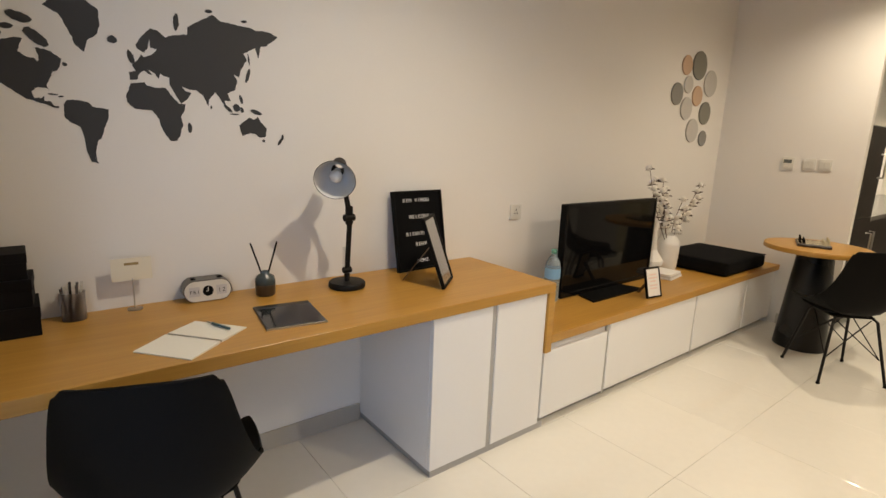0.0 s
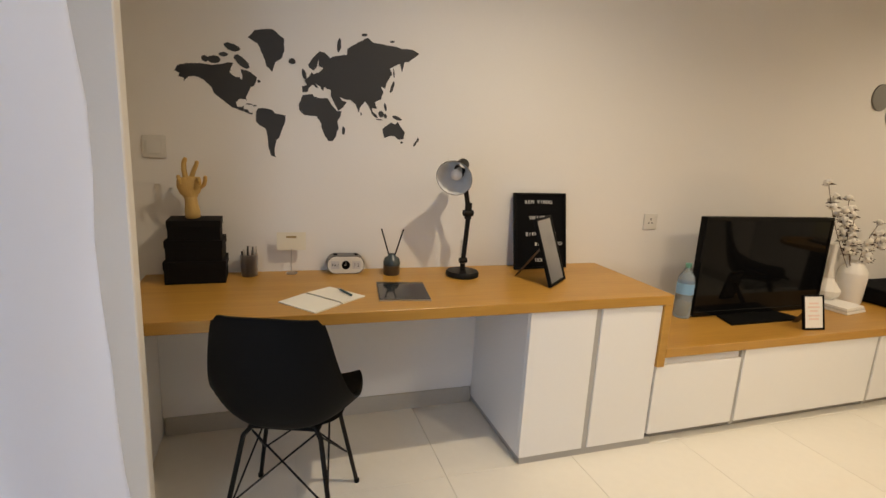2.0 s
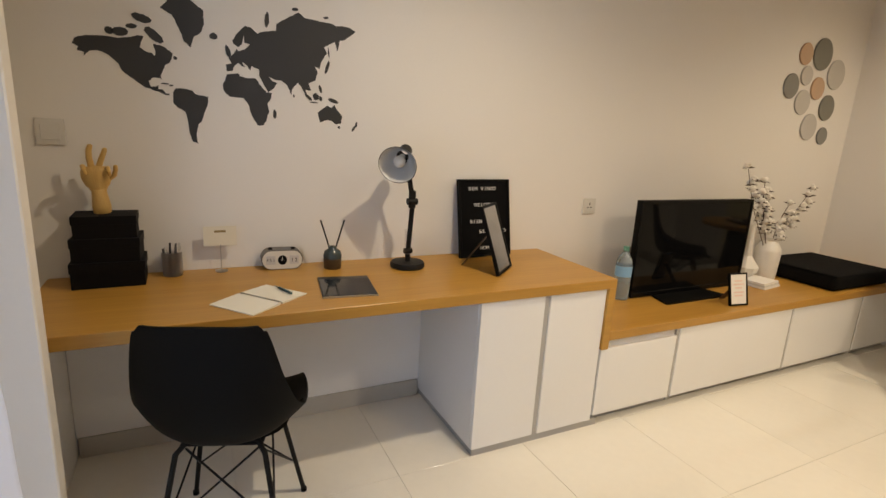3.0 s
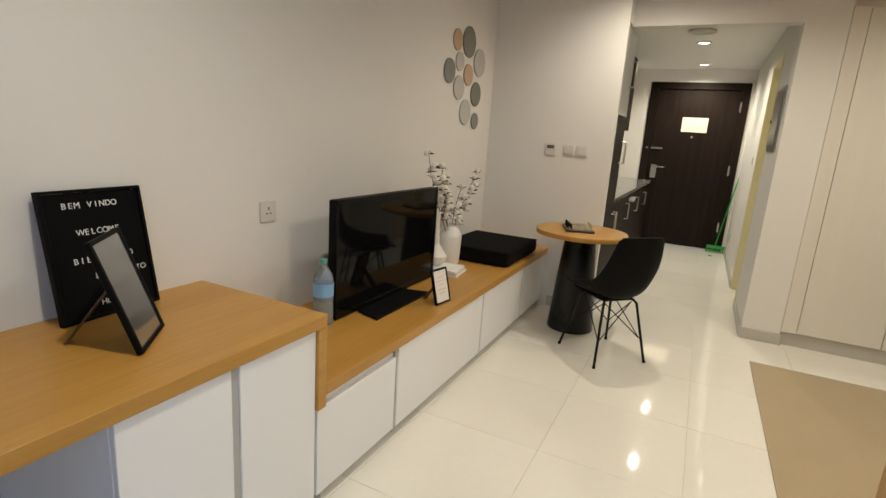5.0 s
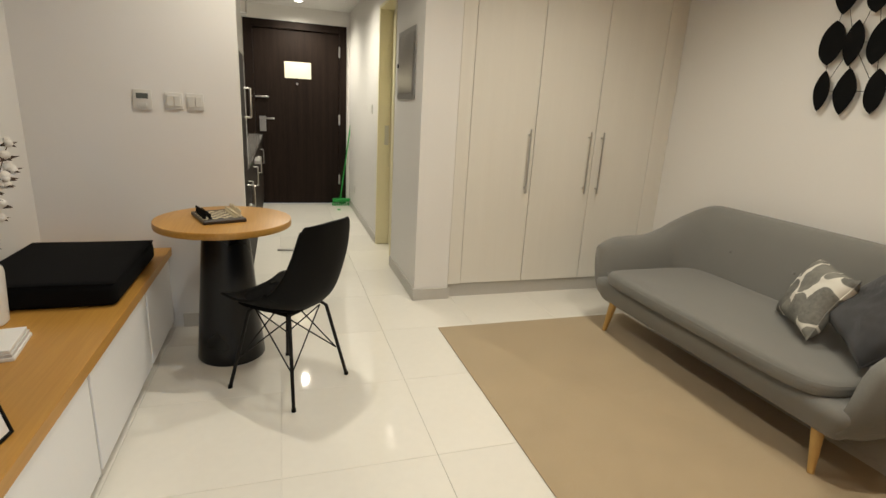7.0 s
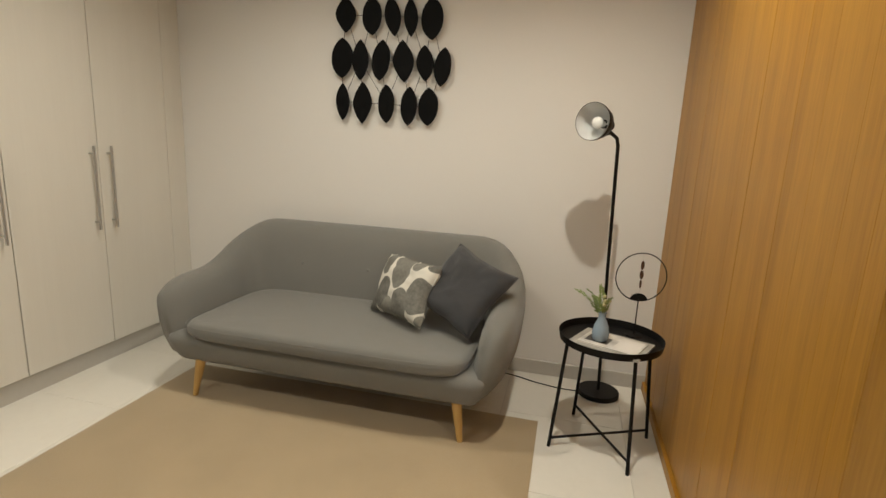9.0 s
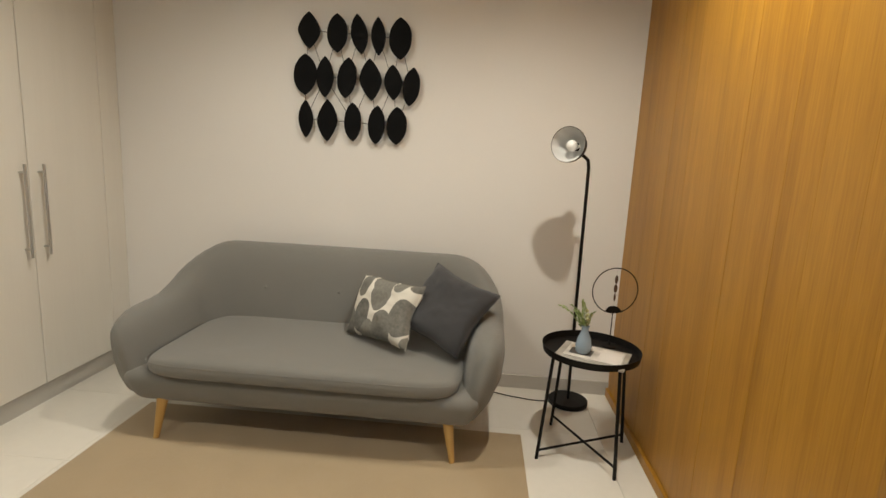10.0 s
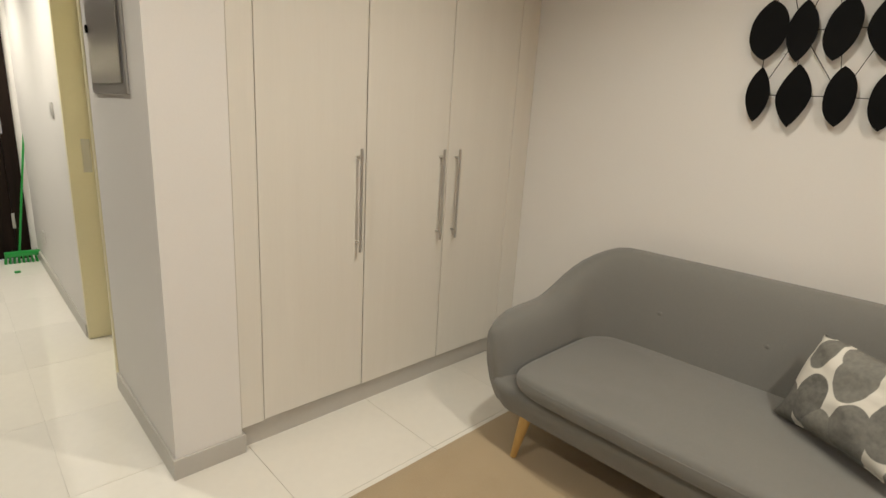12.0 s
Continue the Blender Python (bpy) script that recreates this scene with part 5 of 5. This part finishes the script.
SOUTH_COAST = [(-9, 42.5), (-9, 37), (-2, 37), (3, 42), (8, 44), (13, 41), (17, 40), (13, 45), (19, 42), (23, 37), (26, 41), (36, 37), (34.5, 31.5), (39, 22), (44, 13), (53, 17), (59, 22.5), (52, 25), (48, 30), (57, 26),
      (66, 25), (73, 20), (77.5, 8), (80, 15), (90, 22), (94, 17), (98, 10), (103, 1.5), (100, 13), (109, 12), (106, 20), (117, 23), (122, 31), (119, 38), (126, 35), (129, 41), (140, 50), (137, 55), (155, 59),
      (157, 51), (163, 60), (170, 60), (178, 62.5), (190, 66), (180, 69), (170, 70), (160, 70), (150, 72)]
NORTH_COAST = [(141, 72.6), (113, 75), (104, 78), (86, 75), (70, 72), (68, 68), (45, 67), (41, 66), (33, 70), (25, 71), (14, 67), (5, 62), (6, 59.5), (13, 57), (18, 60), (22, 65.5), (21, 60), (28, 59), (20, 55), (11, 54), (9, 55.8), (4, 52), (-4, 48.5), (-1, 44), (-9, 43.5)]
land(SOUTH_COAST + NORTH_COAST, "eurasia", 0.8, 6)
land([(114, -22), (122, -17), (130, -12), (136, -15), (142, -11), (146, -19), (153, -27), (150, -37), (141, -38), (136, -34), (129, -32), (116, -35)], "australia", 0.9, 7)
for k, (lon, lat, a, b, tilt) in enumerate(((-3, 54, 3.5, 5, 20), (-19, 65, 5.5, 2.2, 0), (138, 36, 2.2, 8, -35), (47, -19, 2.5, 7, -15), (114, 1, 5, 5.5, 0), (102, 0, 2.2, 8, 45), (141, -5, 9, 3, -20), (175, -39, 1.8, 4, -20), (170, -44, 1.8, 5, -45),
                                            (57, 74, 3, 5, -35), (-72, 68, 10, 4.5, -30), (-80, 79, 11, 2.6, -8), (-110, 72, 10, 3, 0), (-122, 73, 5, 2.4, 0), (-95, 75, 7, 1.4, 0), (143, 50, 1.2, 5, 0), (122, 12, 2.2, 6, 10), (-79, 22, 5, 0.9, -12), (146, -42, 2, 1.8, 0), (81, 7, 1.2, 2, 0), (-72, 19, 3, 1, 0), (110, -7.5, 6, 1, -5), (121, -2, 2.5, 4, 0), (-56, 48.5, 2.5, 1.8, 0), (100, 79.5, 5, 0.8, 0), (145, 75, 4, 0.8, 0))):
    ca, sa = math.cos(radians(tilt)), math.sin(radians(tilt))
    ring_ = []
    for q in range(9):
        an = 2 * math.pi * q / 9
        r = 1 + 0.25 * noise.noise((q * 1.7, k * 3.1, 0))
        u, v = a * r * math.cos(an), b * r * math.sin(an)
        ring_.append((lon + u * ca - v * sa, lat + u * sa + v * ca))
    sheet = "australia" if lon > 90 and lat < 13 else "africa" if lon > 30 and lat < 0 else "eurasia" if lon > -30 else "south_america" if lat < 10 else "north_america"
    land(ring_, sheet, 0.9, 20 + k, 0.0022)

# ---- desk lamp ----
DT = 0.7503
lamp = thing("desk_lamp", pose(1.075, 2.075, DT), "black jointed desk lamp with a pale lined shade, unlit", "desk lamp")
part("base", lathe(bmesh.new(), [(0.074, 0), (0.078, 0.004), (0.078, 0.020), (0.073, 0.026), (0.02, 0.028)], 40), M_BLACKM, lamp, smooth=40)
bm = tube(bmesh.new(), [(0, 0, 0.026), (0, 0, 0.06)], 0.012, 12)
tube(bm, [(-0.018, 0, 0.075), (0.018, 0, 0.075)], 0.013, 12)
part("base_joint", bm, M_BLACKM, lamp, smooth=40)
for dx in (-0.009, 0.009):
    part("lower_arm", tube(bmesh.new(), [(dx * 0.6, 0, 0.065), (dx * 0.6 + 0.014, 0.0, 0.30)], 0.0065, 8), M_BLACKM, lamp, smooth=40)
part("spring", tube(bmesh.new(), [(0.006 * math.cos(k * 0.9) - 0.006, 0.014 + 0.006 * math.sin(k * 0.9), 0.075 + k * 0.0011) for k in range(90)], 0.0012, 5), M_STEEL, lamp, "coiled steel spring", smooth=60)
bm = tube(bmesh.new(), [(-0.012, 0, 0.30), (0.034, 0, 0.30)], 0.015, 12)
block(bm, -0.004, 0.026, -0.010, 0.010, 0.27, 0.35, bev=0.004)
part("elbow", bm, M_BLACKM, lamp, smooth=40)
for dx in (-0.008, 0.010):
    part("upper_arm", tube(bmesh.new(), [(dx * 0.6 + 0.012, 0, 0.31), (dx * 0.6 - 0.022, -0.012, 0.455)], 0.0065, 8), M_BLACKM, lamp, smooth=40)
lamp_aim = look((-0.050, -0.02, 0.500), (-0.050 - 0.55, -0.02 - 0.82, 0.500 - 0.36)) @ pose(0, 0, 0, 180, 0, 0)
lamp_head([(0.022, -0.072), (0.028, -0.065), (0.029, -0.005), (0.033, 0.002), (0.056, 0.042), (0.080, 0.096), (0.081, 0.100)],
          [(0.026, 0.002), (0.031, 0.004), (0.054, 0.043), (0.0775, 0.096), (0.0785, 0.0995)], lamp_aim, lamp, 0.062, 0.026)
part("head_knuckle", tube(bmesh.new(), [(-0.016, -0.012, 0.445), (-0.044, -0.018, 0.492)], 0.011, 12), M_BLACKM, lamp, smooth=40)

# ---- letter board ----
board = thing("letter_board", pose(1.542, 2.162, DT, 0, 0, 4) @ Matrix.Diagonal((0.965, 1, 0.965, 1)), "black letter board with white welcome words", "letter board")
lean_m = pose(0, 0, 0, -9.5, 0, 0)
bm = block(bmesh.new(), -0.148, 0.148, -0.002, 0.010, 0.010, 0.395)
bm.transform(lean_m)
part("felt", bm, M_BLACKF, board, "black ribbed felt")
bm = B(-0.160, -0.1485, -0.010, 0.012, 0, 0.405, bev=0.0015)
block(bm, 0.1485, 0.160, -0.010, 0.012, 0, 0.405, bev=0.0015)
block(bm, -0.1485, 0.1485, -0.010, 0.012, 0, 0.0098, bev=0.0015)
block(bm, -0.1485, 0.1485, -0.010, 0.012, 0.3952, 0.405, bev=0.0015)
bm.transform(lean_m)
part("border", bm, M_BLACK, board, "black frame")
M_LETTER = surface("white_letters", (0.78, 0.78, 0.76), 0.4, grain=60, vary=0.01, bump=0)


def words(text, x, z, size, parent, material, turn, y=-0.0042, label="white plastic letter"):
    """Raised letters in the built-in font, each one a part, set at an even pitch."""
    for i, ch in enumerate(text):
        if ch == " ":
            continue
        cu = bpy.data.curves.new("letter", "FONT")
        cu.body, cu.size, cu.extrude, cu.align_x = ch, size, 0.0006, "CENTER"
        tmp = bpy.data.objects.new("letter", cu)
        scene.collection.objects.link(tmp)
        me = bpy.data.meshes.new_from_object(tmp.evaluated_get(bpy.context.evaluated_depsgraph_get()))
        bpy.data.objects.remove(tmp)
        me.transform(turn @ Matrix.Translation((x + (i + 0.5) * size * 0.74, y, z)) @ pose(0, 0, 0, 90, 0, 0))
        me.materials.clear()
        me.materials.append(material)
        ob = new("letter", me)
        ob.parent = parent
        ob["label"] = label


for text, x, z in (("BEM VINDO", -0.100, 0.348), ("WELCOME", -0.066, 0.264), ("BIENVENIDO", -0.096, 0.178), ("BENVENUTO", -0.040, 0.124), ("HOME", -0.035, 0.038)):
    words(text, x, z, 0.026, board, M_LETTER, lean_m)

# framed mirror-like picture in front of it
M_PANE = surface("grey_picture_glass", (0.42, 0.42, 0.43), 0.10, 0.8, grain=6, vary=0.2, bump=0)
standing_frame(pose(1.478, 1.882, DT + 0.003, 0, 0, 41), 0.205, 0.315, "black picture frame leaning on its strut on the desk", M_PANE, "dark glossy picture glass", 19)

# ---- oil diffuser, clock, tablet, notebook ----
diff = thing("reed_diffuser", pose(0.746, 2.14, DT), "small grey stoneware reed diffuser with black sticks", "diffuser")
bm = lathe(bmesh.new(), [(0.039, 0.046), (0.0395, 0.060), (0.034, 0.078), (0.018, 0.088), (0.015, 0.098), (0.011, 0.098), (0.010, 0.085)], 32, caps=False)
part("jar", bm, surface("blue_grey_glaze", (0.045, 0.062, 0.068), 0.25, grain=20, vary=0.3, bump=0.05, stretch=(1, 1, 3)), diff, "blue grey glazed shoulder", smooth=50)
bm = lathe(bmesh.new(), [(0.034, 0), (0.038, 0.006), (0.039, 0.0458)], 32)
part("jar_base", bm, surface("brown_glaze", (0.055, 0.035, 0.022), 0.3, grain=20, vary=0.35, bump=0.05, stretch=(1, 1, 3)), diff, "brown glazed lower body", smooth=50)
for tx, ty in ((-0.052, 0.0), (0.048, -0.012)):
    part("reed", tube(bmesh.new(), [(-tx * 0.15, -ty * 0.1, 0.02), (tx, ty, 0.215)], 0.0035, 7), M_BLACK, diff, "black reed stick", smooth=40)

clock = thing("flip_clock", pose(0.540, 2.195, DT, 0, 0, -3) @ Matrix.Diagonal((0.85, 0.85, 0.92, 1)), "white oval flip calendar clock with a dark case", "clock")


def stadium(w, h, n=10, dz=0.0):
    r = h / 2
    return [(w / 2 - r + r * math.cos(a), dz + r + r * math.sin(a)) for a in (-math.pi / 2 + math.pi * k / n for k in range(n + 1))] + [(-w / 2 + r + r * math.cos(a), dz + r + r * math.sin(a)) for a in (math.pi / 2 + math.pi * k / n for k in range(n + 1))]


part("case", outline(bmesh.new(), stadium(0.200, 0.092), 0.075, pose(0, -0.03, 0)), surface("dark_grey_case", (0.10, 0.09, 0.085), 0.35, grain=80, vary=0.1, bump=0.02), clock, "dark grey case", smooth=40)
part("face_plate", outline(bmesh.new(), stadium(0.192, 0.084, dz=0.004), 0.004, pose(0, -0.0345, 0)), M_PLASTIC, clock, "white face", smooth=40)
for cx in (-0.056, 0.056):
    part("flap_window", B(cx - 0.022, cx + 0.022, -0.0362, -0.0348, 0.026, 0.066, bev=0.0005), surface("pale_flap", (0.52, 0.51, 0.52), 0.4, grain=60, vary=0.04, bump=0), clock, "pale grey flip card")
bm = lathe(bmesh.new(), [(0.022, 0), (0.022, 0.0015), (0.004, 0.0017)], 28)
bm.transform(pose(0, -0.0348, 0.046, 90, 0, 0))
part("dial", bm, M_BLACK, clock, "round black dial", smooth=40)
bm = B(-0.0012, 0.0012, -0.0375, -0.0368, 0.046, 0.062)
block(bm, -0.009, 0.0, -0.0375, -0.0368, 0.0448, 0.0472)
part("pointer", bm, M_LETTER, clock, "white pointers")
M_INK = surface("dark_ink", (0.03, 0.03, 0.035), 0.5, grain=60, vary=0.05, bump=0)
words("FRI", -0.078, 0.039, 0.020, clock, M_INK, Matrix(), -0.0369, "dark printed letter")
words("12", 0.038, 0.037, 0.025, clock, M_INK, Matrix(), -0.0369, "dark printed number")
for cx in (-0.055, 0.055):
    part("knob", B(cx - 0.010, cx + 0.010, -0.012, 0.012, 0.0915, 0.098, bev=0.002), M_BLACK, clock)

tablet = thing("tablet", pose(0.732, 1.857, DT, 0, 0, -8), "slim black glossy tablet lying on the desk", "tablet")
part("body", block(bmesh.new(), -0.102, 0.102, -0.125, 0.125, 0, 0.007, bev=0.002), surface("dark_slate", (0.02, 0.02, 0.022), 0.3, grain=80, vary=0.1, bump=0), tablet)
part("glass", B(-0.098, 0.098, -0.121, 0.085, 0.0071, 0.0078), surface("tablet_glass", (0.012, 0.012, 0.014), 0.09, grain=60, vary=0.1, bump=0), tablet, "dark reflective glass")
part("edge_strip", B(-0.102, 0.102, -0.1275, -0.1252, 0.0, 0.0065), M_STEEL, tablet, "pale metal edge")

M_PAPER = surface("cream_paper", (0.80, 0.77, 0.68), 0.7, grain=160, vary=0.02, bump=0.05)
note = thing("notebook", pose(0.405, 1.80, DT, 0, 0, -50), "open spiral notebook with blank cream pages", "notebook")
for s in (-1, 1):
    bm = bmesh.new()
    quads(bm, [[(-0.096, s * 0.004, z0), (0.096, s * 0.004, z0), (0.096, s * 0.134, z1), (-0.096, s * 0.134, z1)] for z0, z1 in ((0.0, 0.0), (0.0075, 0.0035))])
    part("page", bm, M_PAPER, note)
for k in range(20):
    bm = bmesh.new()
    x = -0.088 + k * 0.0093
    tube(bm, [(x, 0.008 * math.cos(a), 0.0045 + 0.0055 * math.sin(a)) for a in (math.pi * q / 6 for q in range(7))], 0.0010, 5)
    part("spiral_ring", bm, M_STEEL, note)
pen = thing("pen", pose(0.493, 1.858, DT + 0.0068, 0, 0, 112), "slim teal and steel pen lying on the notebook", "pen")
part("barrel", tube(bmesh.new(), [(-0.055, 0, 0.004), (0.03, 0, 0.004)], 0.0045, 10), surface("teal_metal", (0.06, 0.13, 0.16), 0.3, 0.5, grain=60, vary=0.1, bump=0), pen, smooth=40)
part("tip", tube(bmesh.new(), [(0.0305, 0, 0.004), (0.062, 0, 0.004)], 0.0045, 10, 0.001), M_STEEL, pen, "steel tip", smooth=40)
part("clip", B(-0.05, -0.015, -0.001, 0.001, 0.0086, 0.010), M_STEEL, pen)

# ---- boxes, wooden model, pen cup, card stand ----
M_BOX = surface("black_paper_board", (0.005, 0.0045, 0.0055), 0.7, spec=0.15, grain=160, vary=0.25, bump=0.15)
z = DT
for w, d, h, ang in ((0.232, 0.165, 0.093, 1.0), (0.215, 0.15, 0.085, -1.5), (0.198, 0.138, 0.080, 1.5)):
    bx = thing("storage_box", pose(-0.077, 2.158, z, 0, 0, ang), "black paper storage box with lid, in a stack", "box", "stacked black boxes")
    part("box_body", block(bmesh.new(), -w / 2 + 0.003, w / 2 - 0.003, -d / 2 + 0.003, d / 2 - 0.003, 0, h - 0.002, bev=0.001), M_BOX, bx)
    bm = block(bmesh.new(), -w / 2, w / 2, -d / 2, d / 2, h * 0.62, h, bev=0.0025, seg=2)
    part("lid", bm, M_BOX, bx, "fitted black lid")
    z += h

bm = bmesh.new()
lathe(bm, [(0.026, 0), (0.029, 0.004), (0.030, 0.03), (0.025, 0.075), (0.024, 0.095), (0.030, 0.105)], 24)
lathe(bm, [(0.020, 0.098), (0.038, 0.118), (0.047, 0.150), (0.046, 0.178), (0.035, 0.192), (0.012, 0.198)], 20)
for v in bm.verts:
    if v.co.z > 0.1:
        v.co.y *= 0.55


def digit(bm, root, aims, r):
    at = Vector(root)
    for ax, ay, az, ln in aims:
        d = Vector((ax, ay, az)).normalized()
        nxt = at + d * ln
        tube(bm, [at, at + d * ln * 0.15, at + d * ln * 0.85, nxt], r, 10, r * 0.86)
        bmesh.ops.create_icosphere(bm, subdivisions=2, radius=r * 0.92, matrix=Matrix.Translation(nxt))
        at, r = nxt, r * 0.92


digit(bm, (-0.030, 0, 0.182), ((-0.15, -0.8, 0.6, 0.030), (0.1, -0.9, -0.5, 0.024), (0.1, 0.2, -1, 0.016)), 0.0092)
digit(bm, (-0.010, 0, 0.192), ((-0.05, -0.15, 1, 0.040), (0.10, -0.1, 1, 0.030), (0.35, -0.3, 1, 0.018)), 0.0115)
digit(bm, (0.012, 0, 0.190), ((0.35, -0.2, 1, 0.036), (0.45, -0.2, 1, 0.026), (0.35, -0.3, 1, 0.016)), 0.0108)
digit(bm, (0.031, 0, 0.178), ((0.3, -0.9, 0.35, 0.028), (0.1, -0.7, -0.6, 0.020), (0, 0.3, -1, 0.014)), 0.0085)
digit(bm, (0.036, 0, 0.140), ((0.9, -0.5, 0.7, 0.026), (0.35, -0.5, 1, 0.024), (0.1, -0.4, 1, 0.018)), 0.0098)
model = part("wooden_model", bm, M_BEECH, smooth=50, place=pose(-0.085, 2.163, z + 0.0003, 0, -4, 6))
model.scale = (0.98, 0.98, 0.86)
tagged(model, "jointed pale wooden artist model standing on black boxes", "sculpture")

cup = thing("pen_cup", pose(0.124, 2.195, DT), "clear acrylic cup filled with pens", "pen cup")
M_ACRYL = clear("clear_acrylic", (0.74, 0.71, 0.70), 0.28, 1.25)
bm = lathe(bmesh.new(), [(0.034, 0.0), (0.035, 0.002), (0.036, 0.095), (0.034, 0.095), (0.033, 0.006), (0.001, 0.006)], 24, caps=False)
lathe(bm, [(0.034, 0.0), (0.001, 0.0)], 24, caps=False)
part("cup_body", bm, M_ACRYL, cup, smooth=50)
rp = random.Random(4)
for k in range(9):
    a = 2 * math.pi * k / 9
    t = (0.020, 0.018, 0.02) if k % 3 == 0 else (0.12, 0.11, 0.11) if k % 3 == 1 else (0.6, 0.58, 0.55)
    tipx, tipy = 0.030 * math.cos(a + 0.4), 0.026 * math.sin(a + 0.4)
    part("pencil", tube(bmesh.new(), [(0.016 * math.cos(a), 0.016 * math.sin(a), 0.008), (tipx, tipy, 0.118 + rp.uniform(-0.012, 0.02))], 0.0038, 7), surface("pen_paint", t, 0.4, grain=60, vary=0.1, bump=0), cup, smooth=40)

card = thing("card_stand", pose(0.301, 2.206, DT), "slim clear stand holding a blank cream card", "card stand")
part("foot", lathe(bmesh.new(), [(0.024, 0), (0.025, 0.003), (0.006, 0.006)], 24), M_ACRYL, card, smooth=40)
part("stem", tube(bmesh.new(), [(0, 0, 0.005), (0, 0, 0.115)], 0.0022, 8), M_STEEL, card, smooth=40)
bm = B(-0.062, 0.062, -0.0012, 0.0012, 0.108, 0.188)
part("card", bm, surface("cream_note", (0.74, 0.69, 0.56), 0.6, grain=120, vary=0.02, bump=0.05), card, "blank cream card")
part("print_line", B(-0.022, 0.022, -0.0022, -0.0014, 0.163, 0.172), surface("gold_ink", (0.30, 0.21, 0.08), 0.4, grain=60, vary=0.1, bump=0), card, "small gold print")

# ---- floor, tile by tile ----
floor = structure("floor", block(B(WEST - T, 5.7, SOUTH - T, NORTH + T, -0.12, -0.0035), 5.7, DOORX + T, HALL - 0.16, 1.98, -0.12, -0.0035), M_GROUT, "polished cream porcelain tile floor", "floor")
JX, JY, PX, PY = 0.90, 1.05, 0.60, 0.60
tile_mesh = {}
for i in range(-3, 14):
    for j in range(-6, 3):
        x0, x1, y0, y1 = JX + i * PX, JX + (i + 1) * PX, JY + j * PY, JY + (j + 1) * PY
        x0, x1, y0, y1 = max(x0, WEST), min(x1, DOORX), max(y0, SOUTH), min(y1, NORTH)
        if x1 - x0 < 0.02 or y1 - y0 < 0.02 or (x0 > EAST + 0.1 and y0 > 1.9) or (x0 > 5.6 and y1 < HALL - 0.1):
            continue
        key = (round(x1 - x0, 3), round(y1 - y0, 3))
        if key not in tile_mesh:
            bm = B(-key[0] / 2 + 0.0007, key[0] / 2 - 0.0007, -key[1] / 2 + 0.0007, key[1] / 2 - 0.0007, -0.008, 0, bev=0.0008)
            ob = part("tile", bm, M_TILE, floor)
            tile_mesh[key] = ob.data
        else:
            ob = new("tile", tile_mesh[key])
            ob.parent = floor
        ob.location = ((x0 + x1) / 2, (y0 + y1) / 2, 0)
